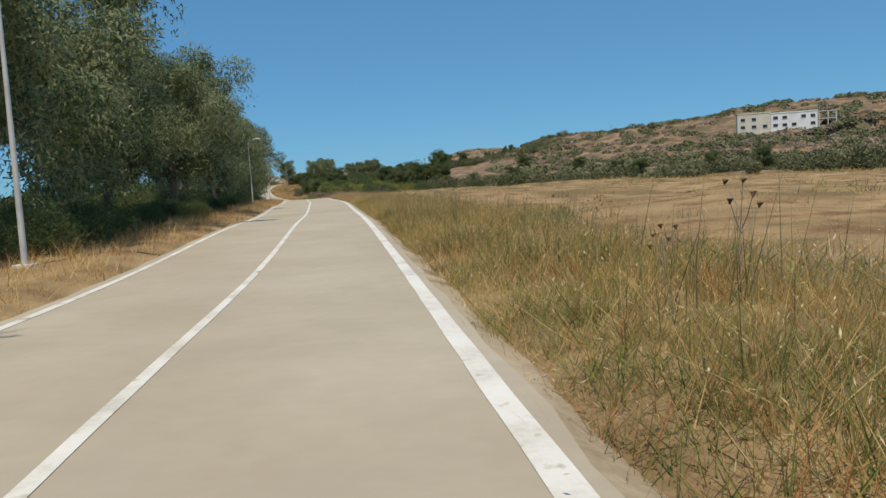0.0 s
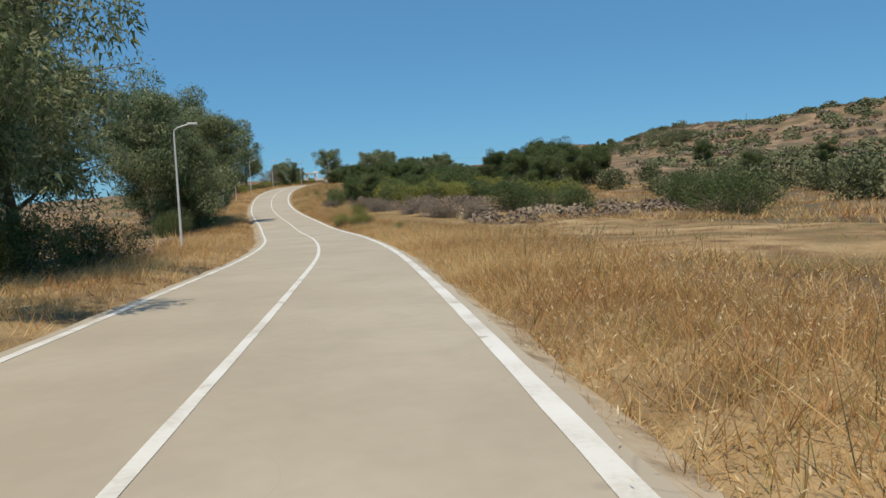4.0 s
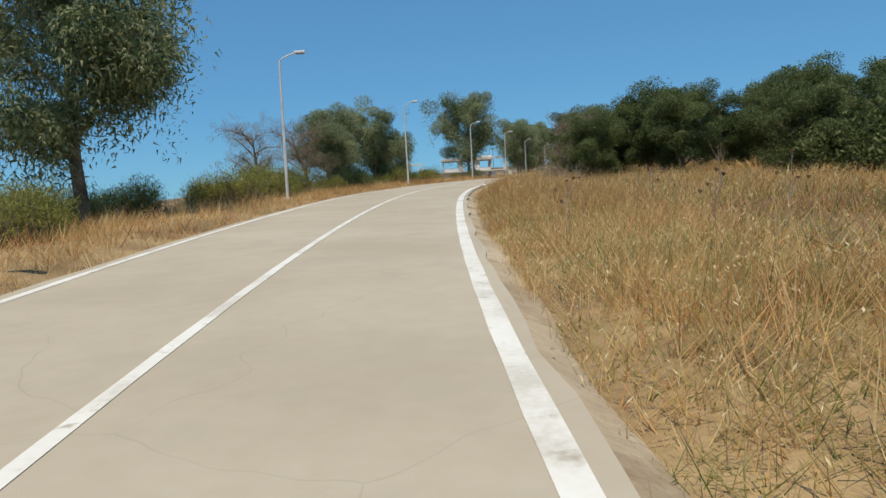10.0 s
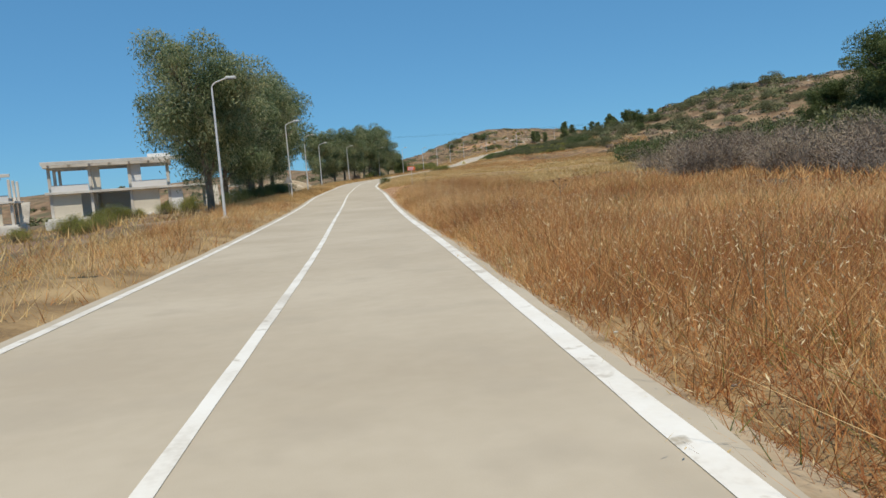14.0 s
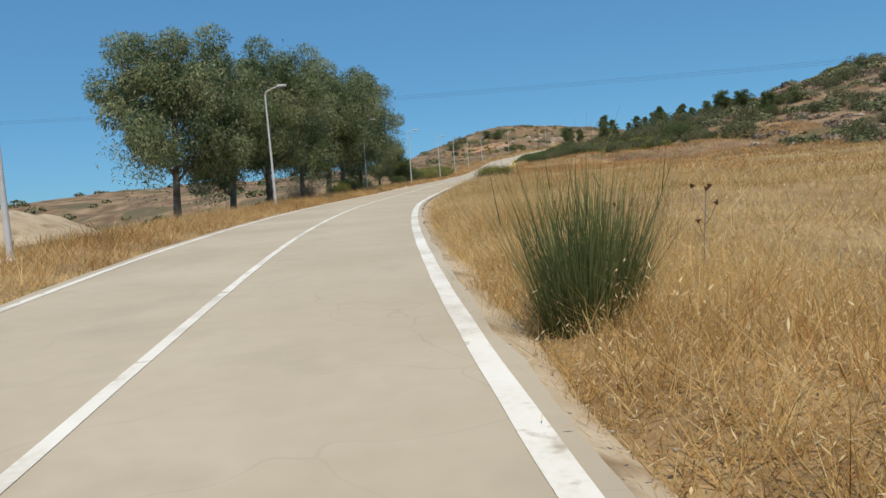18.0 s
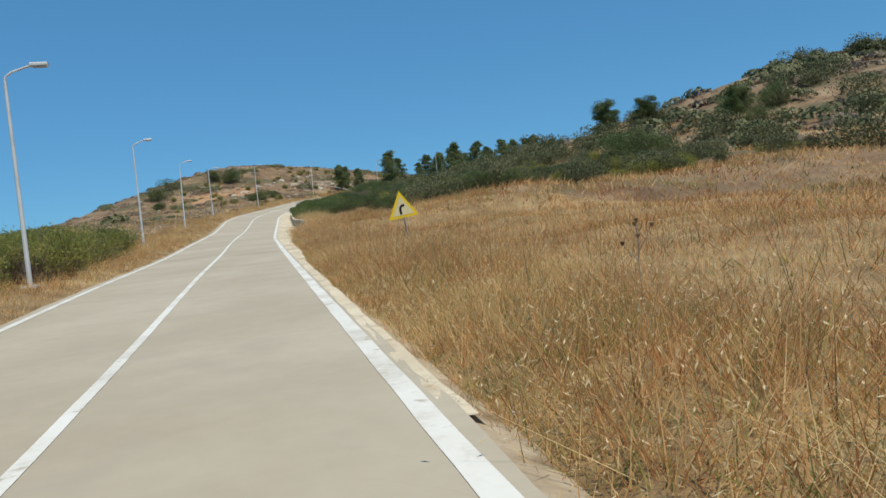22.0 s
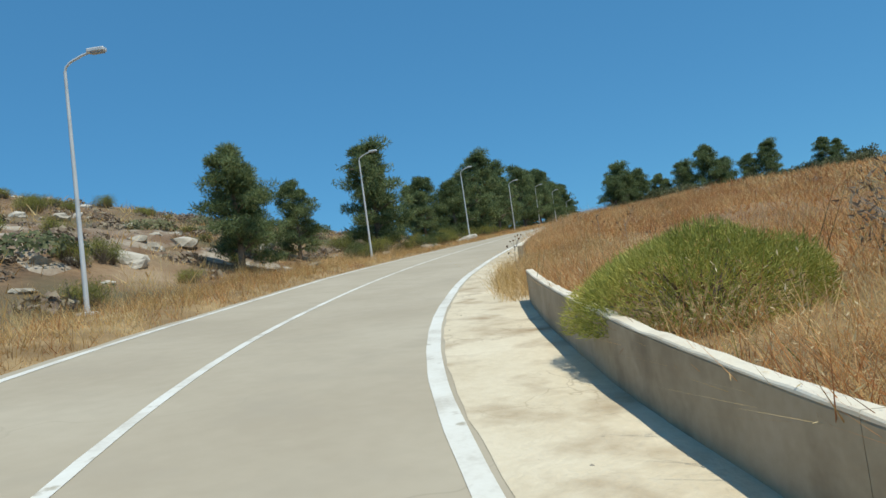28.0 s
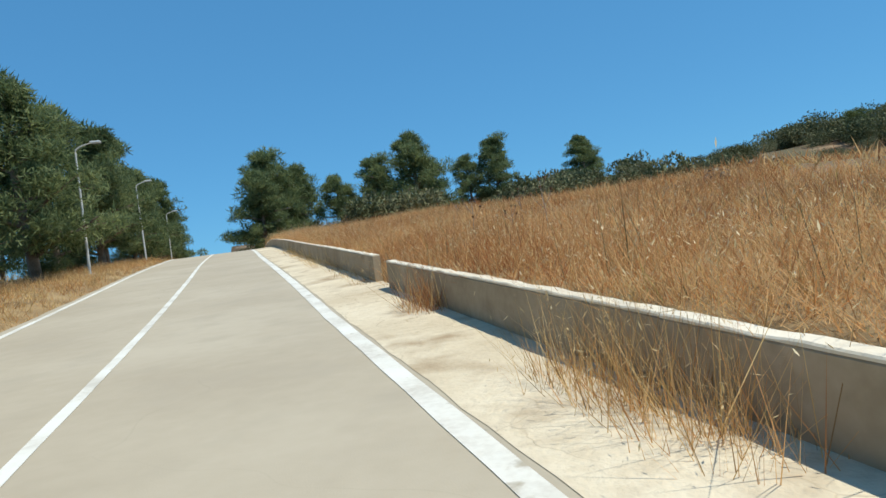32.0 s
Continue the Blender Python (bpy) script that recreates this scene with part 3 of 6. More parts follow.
edge_left = lambda s: line_at(s, 1) - 0.28 - 0.05 * np.sin(s * 0.9) * np.sin(s * 2.3)
edge_right = lambda s: line_at(s, 3) + 0.24 + 0.05 * np.sin(s * 1.1 + 1) * np.sin(s * 2.7)
road = tagged(new("road", ribbon("road", ASPHALT, AT[0], LAST, edge_left, edge_right, 0.0, 6)), "narrow sun-bleached two-lane asphalt road", "road", kind="structure")
for name, k, w in (("edge_line", 1, 0.15), ("centre_line", 2, 0.13), ("edge_line", 3, 0.20)):
    for a, b in ((AT[0], 421.0), (442.4, LAST)) if k == 3 else ((AT[0], LAST),):
        me = ribbon(name, PAINT, a, b, lambda s: line_at(s, k) - w / 2 * (1 + 0.04 * np.sin(s * 3.1)), lambda s: line_at(s, k) + w / 2 * (1 + 0.04 * np.sin(s * 2.3 + 1)), 0.006, 1, 0.5)
        tagged(new(name, me), "solid white painted road line, slightly worn", "road marking", kind="structure")
# the stretch of edge line that wheels have worn ragged
fray = lambda s, f: 0.5 * np.sin(s * 7.3 * f) * np.sin(s * 2.9 + f) + 0.5 * np.sin(s * 19.0 + 4 * f) * np.sin(s * 11.3 * f)
for a, b, w in ((421.0, 426.1, 0.17), (426.4, 427.7, 0.07), (427.9, 430.8, 0.17), (431.0, 433.0, 0.06), (433.1, 435.2, 0.16), (435.6, 438.4, 0.05), (438.8, 442.4, 0.13)):
    ends = lambda s: np.clip(np.minimum(s - a, b - s) / 0.5, 0.05, 1)
    me = ribbon("edge_line", PAINT, a, b, lambda s: line_at(s, 3) - w / 2 * ends(s) * (1 + 0.28 * fray(s, 1.0)), lambda s: line_at(s, 3) + w / 2 * ends(s) * (1 + 0.28 * fray(s, 1.3)), 0.006, 1, 0.06)
    tagged(new("edge_line", me), "white edge line worn ragged beside the bare earth", "road marking", kind="structure")
shoulder("shoulder", DUST, AT[0], LAST, -1, 0.6, "dusty pale verge beside the asphalt", "verge")
shoulder("shoulder", DUST, AT[0], 419, 1, 0.55, "dusty pale verge beside the asphalt", "verge")
shoulder("shoulder", DUST, 440, 586, 1, 0.55, "dusty pale verge beside the asphalt", "verge")
shoulder("shoulder", DUST, 853, LAST, 1, 0.55, "dusty pale verge beside the asphalt", "verge")


pull_edge = lambda s: np.interp(s, [414, 423, 431, 440, 443.5, 446], [3.3, 4.3, 9.2, 14.5, 14.5, 9.0]) + 0.25 * np.sin(s * 1.9)


def verge(s0, s1, side):
    """The fine strip of ground between the road and the open land."""
    s = np.arange(s0, s1 + 0.5, 1.0)
    u = np.array([0, 0.05, 0.12, 0.2, 0.3, 0.42, 0.56, 0.72, 0.86, 1.0])
    D = side * (2.9 + u[None] * 4.6 + 0 * s[:, None])
    P = ground_at(np.repeat(s[:, None], len(u), 1), D)
    P[:, -1, 2] -= 0.07
    n, m = len(s), len(u)
    k = (np.arange(n - 1)[:, None] * m + np.arange(m - 1)).ravel()
    F = np.stack([k, k + 1, k + 1 + m, k + m], -1)
    tagged(new("verge", mesh_from("verge", P.reshape(-1, 3), F if side > 0 else F[:, ::-1], LITTER, True)), "brown dry earth under the roadside grass", "verge", kind="structure")


verge(AT[0], LAST, -1)
verge(AT[0], 598, 1)
verge(854, LAST, 1)
def pull_in():
    """Bare earth that widens beside the road."""
    s = np.arange(414, 446.1, 0.5)
    D = 2.95 + np.linspace(0, 1, 24)[None] * (pull_edge(s) + 0.5 - 2.95)[:, None]
    P = ground_at(np.repeat(s[:, None], 24, 1), D)
    P[..., 2] += 0.05 + 0.008 * rough(P[..., 0], P[..., 1], 1.3) - 0.10 * (np.arange(24) == 23)
    P[0, :, 2] -= 0.12
    P[-1, :, 2] -= 0.12
    n, m = len(s), 24
    k = (np.arange(n - 1)[:, None] * m + np.arange(m - 1)).ravel()
    return mesh_from("dirt_pull_in", P.reshape(-1, 3), np.stack([k, k + 1, k + 1 + m, k + m], -1), DIRT, True)


pull = pull_in()
tagged(new("dirt_pull_in", pull), "bare reddish earth pull-in beside the road", "dirt track", kind="structure")


def apron(s0, s1):
    """Cracked concrete paving between the edge line and the wall, flaring where the wall begins."""
    s = np.arange(s0, s1 + 0.25, 0.5)
    inner = line_at(s, 3) + 0.15 + 0.02 * np.sin(s * 3.7) * np.sin(s * 1.3)
    wide = (wall_place(s) + 0.15 - inner) * (0.22 + 0.33 * ease((s - 578) / 14) + 0.45 * ease((s - 598) / 12)) * (1 + 0.12 * np.sin(s * 2.1) * np.sin(s * 0.7) * (s < 618))
    D = inner[:, None] + np.linspace(0, 1, 6)[None] * wide[:, None]
    P = along(np.repeat(s[:, None], 6, 1), D)
    P[..., 2] += np.array([0.005, 0.009, 0.014, 0.018, 0.026, 0.034]) * ease((s - 564) / 10)[:, None] + np.array([0, 0, 0, 0, 0, -0.06]) * (1 - ease((s - 610) / 8))[:, None] + 0.012 * np.array([0, 0.3, 1, 1, 1, 1]) * rough(P[..., 0], P[..., 1], 1.7)
    n, m = len(s), 6
    k = (np.arange(n - 1)[:, None] * m + np.arange(m - 1)).ravel()
    return mesh_from("apron", P.reshape(-1, 3), np.stack([k, k + 1, k + 1 + m, k + m], -1), APRON, True)


tagged(new("apron", apron(562, 852)), "cracked pale concrete apron along the wall", "pavement", kind="structure")


def wall_bank():
    """The strip of earth held behind the walls, from their backs up to the open slope."""
    s = np.arange(592, 862.1, 1.0)
    u = np.array([0, 0.02, 0.08, 0.16, 0.26, 0.38, 0.52, 0.68, 0.84, 1.0])
    D = wall_place(s)[:, None] + 0.12 + u[None] * 5.4
    P = ground_at(np.repeat(s[:, None], len(u), 1), D)
    P[..., 2] += 0.03
    P[:, -1, 2] -= 0.08
    P[:, 0, 2] -= 0.3
    n, m = len(s), len(u)
    k = (np.arange(n - 1)[:, None] * m + np.arange(m - 1)).ravel()
    return mesh_from("bank", P.reshape(-1, 3), np.stack([k, k + 1, k + 1 + m, k + m], -1), LITTER, True)


tagged(new("bank", wall_bank()), "dry earth bank held behind the low wall", "bank", kind="structure")


def wall_run(s0, s1, d_of, high_of, tag):
    """A low retaining wall of cast panels with a pale top."""
    root = tagged(new("wall_" + tag), "low weathered concrete retaining wall with a pale top", "wall", kind="structure")
    s = s0
    k = 0
    while s < s1 - 0.5:
        e = min(s + 4.8, s1)
        high = high_of(s)
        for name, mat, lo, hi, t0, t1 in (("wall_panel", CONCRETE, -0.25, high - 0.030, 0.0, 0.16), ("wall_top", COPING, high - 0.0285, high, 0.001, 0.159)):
            st = np.linspace(s + 0.003, e - 0.003, 41 if name == "wall_top" else 7)
            ring = [(t0, lo), (t0, hi - 0.012), (t0 + 0.012, hi), (t1 - 0.012, hi), (t1, hi - 0.012), (t1, lo)]
            V = []
            for q in st:
                for dd, zz in ring:
                    chip = (0.006 * math.sin(q * 5.3) * math.sin(q * 1.9 + 1) + 0.006 * math.sin(q * 17.1) * math.sin(q * 29.3)) * (zz > high - 0.015) if name == "wall_top" else 0.0
                    V.append(along(q, d_of(q) + dd, zz + (high_of(q) - high) * (zz > 0) + chip + 0.005 * math.sin(k * 1.7) * (zz > 0)))
            F = []
            m = len(ring)
            for i in range(len(st) - 1):
                for j in range(m):
                    F.append((i * m + j, i * m + (j + 1) % m, (i + 1) * m + (j + 1) % m, (i + 1) * m + j))
            me = mesh_from(name, V, F, mat)
            bm = bmesh.new()
            bm.from_mesh(me)
            bmesh.ops.holes_fill(bm, edges=bm.edges[:], sides=8)
            bmesh.ops.recalc_face_normals(bm, faces=bm.faces)
            for face in bm.faces:
                face.smooth = False
            bm.to_mesh(me)
            bm.free()
            part(name, me, root)
        s = e
        k += 1


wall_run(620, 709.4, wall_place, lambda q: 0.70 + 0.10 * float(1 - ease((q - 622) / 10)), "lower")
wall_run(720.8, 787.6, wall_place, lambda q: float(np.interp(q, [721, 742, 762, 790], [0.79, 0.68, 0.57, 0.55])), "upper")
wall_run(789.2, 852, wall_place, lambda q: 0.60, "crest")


def tar_joint(s, slant):
    """A dark filled joint across the road."""
    d = np.linspace(-2.9, 3.05, 40)
    q = s - slant * d + 0.06 * np.sin(d * 3.1) + 0.03 * np.sin(d * 7.7)
    A, B = along(q - 0.035 - 0.012 * np.sin(d * 11), d, 0.004), along(q + 0.035 + 0.012 * np.sin(d * 9), d, 0.004)
    k = np.arange(39)
    me = mesh_from("road_joint", np.concatenate([A, B]), np.stack([k, k + 1, k + 41, k + 40], -1), TAR)
    tagged(new("road_joint", me), "dark tar-filled joint across the pale asphalt", "road joint", kind="structure")


TAR = material("dark_tar_filling", [(0.16, 0.135, 0.10), (0.24, 0.20, 0.15)], 0.5, 0.8, 0.3, 0.02)
tar_joint(590.3, 0.25)


# ---- plants ----
def put(proto, s, d, turn=0.0, size=1.0, sink=0.05, group="", label=""):
    """A copy of a thing on the ground beside the road."""
    p = ground_at(s, d)
    ob = copy_thing(proto, pose(p[0], p[1], p[2] - sink, 0, 0, turn) @ Matrix.Diagonal((size, size, size, 1)))
    ob.matrix_basis = pose(p[0], p[1], p[2] - sink, 0, 0, turn) @ Matrix.Diagonal((size, size, size, 1))
    return tagged(ob, label, group=group)


def tree_meshes(seed, high, spread, clear, leaf, leaf_mat, kind):
    """Trunk with limbs, and a crown of many leaves, for a tree of that height."""
    rng = np.random.default_rng(seed)
    rods, tips = [], []
    bend = rng.normal(size=2) * 0.06 * high
    t = np.linspace(0, 1, 9)
    top = 0.93 if kind == "pine" else 0.72
    trunk = np.stack([bend[0] * t ** 2 + 0.1 * np.sin(5 * t + seed), bend[1] * t ** 2 + 0.1 * np.cos(4 * t + seed), t * high * top], -1)
    r0 = (0.020 if kind == "gum" else 0.026) * high
    rods.append((trunk, r0 * (1 - 0.85 * t) + 0.02))
    n = 26 if kind == "pine" else 15
    for i in range(n):
        u = clear + (1 - clear) * (i + rng.uniform(0, 1)) / n
        base = np.array([np.interp(u, t, trunk[:, k]) for k in range(3)])
        az = i * 2.4 + rng.normal() * 0.4
        if kind == "pine":
            reach = spread * (1.06 - u) ** 0.55 * rng.uniform(0.55, 1.1)
            rise = reach * rng.uniform(0.05, 0.4)
        else:
            reach = spread * rng.uniform(0.45, 1.0) * (1 - 0.35 * abs(u - 0.55))
            rise = high * rng.uniform(0.08, 0.32) * (1.2 - 0.5 * u)
        end = base + np.array([np.cos(az) * reach, np.sin(az) * reach, rise])
        q = np.linspace(0, 1, 5)[:, None]
        sag = np.array([0, 0, 1.0]) * (q * (1 - q)) * reach * 0.25
        limb = base + (end - base) * q + sag + rng.normal(size=(5, 3)) * 0.04 * reach * q
        rods.append((limb, r0 * 0.38 * (1 - u * 0.5) * (1 - 0.8 * q[:, 0]) + 0.012))
        for j in (2, 3, 4):
            for _ in range(3 if kind == "pine" else 6):
                tip = limb[j] + rng.normal(size=3) * np.array([0.20, 0.20, 0.12 if kind == "pine" else 0.16]) * reach
                tips.append(tip)
                if rng.random() < 0.45:
                    rods.append((np.array([limb[j - 1], (limb[j - 1] + tip) / 2 + (0, 0, 0.05), tip]), np.array([0.025, 0.018, 0.008]) * high / 9))
    if kind != "pine":
        for _ in range(14):
            a = rng.normal(size=3) * np.array([0.33, 0.33, 0.12]) * spread
            tips.append(trunk[-1] + a + (0, 0, high * 0.12))
    tips = np.array(tips)
    tv, tf = tubes(rods, 6)
    if kind == "gum":
        # hanging tassels of long leaves
        drop = np.concatenate([tips, tips - (0, 0, 0.05 * high) + rng.normal(size=tips.shape) * 0.02 * high])
        low = tips[rng.random(len(tips)) < 0.45]
        drop = np.concatenate([drop, low - np.array([0, 0, 0.13 * high]) * rng.uniform(0.6, 1.2, (len(low), 1))])
        lv, _ = sprigs(rng, drop, 0.036 * high * np.array([1, 1, 1.15]), 26, leaf, leaf * 0.30, droop=1.0)
        lv = np.concatenate([lv, clumps(rng, tips[::5], 0.105 * high, 0.8, 620, leaf, leaf * 0.32, droop=0.7)])
    elif kind == "bare":
        lv, _ = sprigs(rng, tips, 0.035 * high * np.array([1, 1, 0.9]), 34, 0.30, 0.014, up=0.5)
    elif kind == "pine":
        lv, _ = sprigs(rng, tips, 0.034 * high * np.array([1, 1, 0.62]), 24, leaf, leaf * 0.20, up=0.5)
        lv = np.concatenate([lv, clumps(rng, tips[::3], 0.085 * high, 0.62, 180, leaf, leaf * 0.20, up=0.4)])
    else:
        lv, _ = sprigs(rng, tips, 0.045 * high * np.array([1, 1, 0.85]), 20, leaf, leaf * 0.5, up=0.2)
        lv = np.concatenate([lv, clumps(rng, tips[::3], 0.115 * high, 0.75, 420, leaf, leaf * 0.5, up=0.1)])
    return mesh_from("trunk", tv, tf, BARK, True), mesh_from("crown", lv, np.arange(len(lv)).reshape(-1, 3), leaf_mat)


def bush_meshes(seed, high, wide, leaf, leaf_mat, count=2400, twigs=70, inside=0.72, broad=0.5):
    """Twigs and an uneven dome of leaves made of several lobes."""
    rng = np.random.default_rng(seed)
    k = 9
    lobe = np.concatenate([rng.normal(size=(k, 2)) * wide * 0.20, rng.uniform(0.22, 0.55, (k, 1)) * high], 1)
    size = np.stack([wide * rng.uniform(0.17, 0.30, k)] * 2 + [high * rng.uniform(0.28, 0.45, k)], 1)
    size[:, 2] = np.minimum(size[:, 2], high * 1.02 - lobe[:, 2])
    pick = rng.integers(0, k, count)
    q = rng.normal(size=(count, 3))
    q /= np.linalg.norm(q, axis=1)[:, None]
    wave = 1 + 0.16 * np.sin(q @ np.array([5.0, 3.0, 4.0]) + pick * 2.0) * np.sin(q @ np.array([-3.0, 6.0, 2.0]) + pick)
    p = lobe[pick] + q * size[pick] * (wave * rng.uniform(inside, 1.06, count))[:, None]
    p[:, 2] = np.abs(p[:, 2])
    g = q * 0.5 + rng.normal(size=(count, 3)) * 0.6 + (0, 0, 0.35)
    g /= np.linalg.norm(g, axis=1)[:, None]
    w = np.cross(g, rng.normal(size=(count, 3)))
    w /= np.linalg.norm(w, axis=1)[:, None] + 1e-9
    z = leaf * rng.uniform(0.6, 1.4, (count, 1))
    V = np.stack([p - w * z * broad / 2, p + w * z * broad / 2, p + g * z], 1).reshape(-1, 3)
    rods = []
    for i in rng.integers(0, count, twigs):
        base = np.array([lobe[pick[i], 0] * 0.5, lobe[pick[i], 1] * 0.5, -0.1]) + rng.normal(size=3) * (0.1, 0.1, 0.0)
        mid = (base + p[i]) / 2 + rng.normal(size=3) * 0.05 * wide * np.array([1, 1, 0.3])
        rods.append((np.array([base, mid, p[i]]), np.array([0.03, 0.018, 0.006]) * high / (4 if leaf_mat is HEATH else 2)))
    tv, tf = tubes(rods, 3)
    return mesh_from("branchwork", tv, tf, TWIG if leaf_mat is HEATH else BARK, True), mesh_from("foliage", V, np.arange(3 * count).reshape(count, 3), leaf_mat)


def rush_meshes(seed):
    """Thin upright stems that spread from one foot, the tallest few standing clear."""
    rng = np.random.default_rng(seed)
    n = 850
    a, r = rng.uniform(0, 6.28, n), 0.36 * np.sqrt(rng.uniform(0, 1, n))
    p = np.stack([r * np.cos(a), r * np.sin(a), 0 * a - 0.05], -1)
    g = np.stack([np.cos(a) * r * 1.1, np.sin(a) * r * 1.1, 0 * a + 1], -1) + rng.normal(size=(n, 3)) * 0.13
    h = 0.35 + 1.3 * rng.uniform(0, 1, (n, 1)) ** 1.3
    w = np.stack([-np.sin(a), np.cos(a), 0 * a], -1) * 0.0075
    V = np.stack([p - w, p + w, p + g * h], 1).reshape(-1, 3)
    m = 500
    q = rng.integers(0, n, m)
    u = rng.uniform(0.25, 0.8, (m, 1))
    base = p[q] + g[q] * h[q] * u
    side = g[q] + rng.normal(size=(m, 3)) * 0.28
    W = np.stack([base - w[q] * 0.7, base + w[q] * 0.7, base + side * rng.uniform(0.15, 0.45, (m, 1))], 1).reshape(-1, 3)
    return mesh_from("stem_tuft", V, np.arange(3 * n).reshape(n, 3), RUSH), mesh_from("side_shoot_tuft", W, np.arange(3 * m).reshape(m, 3), RUSH)


def broom_meshes(seed):
    """A smooth low dome of thin green twigs."""
    rng = np.random.default_rng(seed)
    n = 26000
    q = rng.normal(size=(n, 3))
    q[:, 2] = np.abs(q[:, 2])
    q /= np.linalg.norm(q, axis=1)[:, None]
    swell = 1 + 0.10 * np.sin(q @ np.array([4.0, 3.0, 2.0])) * np.sin(q @ np.array([-3.0, 5.0, 1.0]) + 1)
    p = q * np.array([1.35, 1.35, 0.9]) * (swell * rng.uniform(0.82, 1.0, n))[:, None]
    g = q * 0.8 + rng.normal(size=(n, 3)) * 0.45 + (0, 0, 0.3)
    g /= np.linalg.norm(g, axis=1)[:, None]
    w = np.cross(g, rng.normal(size=(n, 3)))
    w *= 0.006 / (np.linalg.norm(w, axis=1)[:, None] + 1e-9)
    V = np.stack([p - w, p + w, p + g * rng.uniform(0.04, 0.11, (n, 1))], 1).reshape(-1, 3)
    rods = [(np.array([(0.1 * a[0], 0.1 * a[1], -0.2), 0.5 * a, 0.9 * a]), np.array([0.02, 0.014, 0.006])) for a in p[:60]]
    tv, tf = tubes(rods, 3)
    return mesh_from("branchwork", tv, tf, BARK, True), mesh_from("foliage", V, np.arange(3 * n).reshape(n, 3), BROOM)


def plant(name, category, label, meshes, names):
    root = new(name)
    tagged(root, label, category)
    for me, nm in zip(meshes, names):
        part(nm, me, root)
    root.location = (0, 0, -500)
    return root


PROTOS = []


def kinds_of(n, name, category, label, make, names):
    out = [plant(name, category, label, make(i), names) for i in range(n)]
    PROTOS.extend(out)
    return out


gums = kinds_of(5, "eucalyptus_tree", "tree", "tall eucalyptus with hanging grey-green leaves beside the road",
                lambda i: tree_meshes(11 + i, 10.0, 3.7, (0.16, 0.26, 0.2, 0.24, 0.10)[i], 0.185, GUM, "gum"), ("trunk", "crown"))
rounds = kinds_of(3, "broadleaf_tree", "tree", "rounded dense green tree on the verge",
                  lambda i: tree_meshes(31 + i, 8.0, 3.4, 0.08, 0.15, GREEN, "round"), ("trunk", "crown"))
bares = kinds_of(1, "withered_tree", "tree", "nearly leafless brown tree with fine bare branches",
                 lambda i: tree_meshes(151, 7.0, 2.9, 0.12, 0.10, HEATH, "bare"), ("trunk", "crown"))
pines = kinds_of(4, "pine_tree", "tree", "dark green pine with uneven layered branches",
                 lambda i: tree_meshes(51 + i, 8.0, 3.0, 0.10, 0.30, PINE, "pine"), ("trunk", "crown"))
bushes = kinds_of(4, "evergreen_bush", "bush", "dense dark green evergreen bush on dry ground",
                  lambda i: bush_meshes(71 + i, 2.6, 4.4, 0.095, GREEN, 10000, 70, 0.66, 0.5), ("branchwork", "foliage"))
leafies = kinds_of(3, "mastic_bush", "bush", "fresh green leafy bush spilling over the wall",
                    lambda i: bush_meshes(171 + i, 1.3, 2.3, 0.072, LUSH, 6000, 60, 0.7, 0.55), ("branchwork", "foliage"))
brooms = kinds_of(1, "broom_bush", "bush", "rounded bright yellow-green broom bush above the wall", lambda i: broom_meshes(141), ("branchwork", "foliage"))
shrubs = kinds_of(3, "yellow_green_shrub", "shrub", "yellow-green leafy shrub among dry grass",
                  lambda i: bush_meshes(91 + i, 1.5, 2.2, 0.088, OLIVE, 5200, 190, 0.25, 0.22), ("branchwork", "foliage"))
deads = kinds_of(3, "withered_shrub", "shrub", "grey-brown withered shrub of bare twigs",
                 lambda i: bush_meshes(111 + i, 1.8, 3.2, 0.10, HEATH, 4200, 620, 0.5, 0.3), ("branchwork", "foliage"))
reeds = kinds_of(2, "rush_tussock", "plant", "tall dark green rush tussock in dry grass",
                 lambda i: rush_meshes(131 + i), ("stem_tuft", "side_shoot_tuft"))

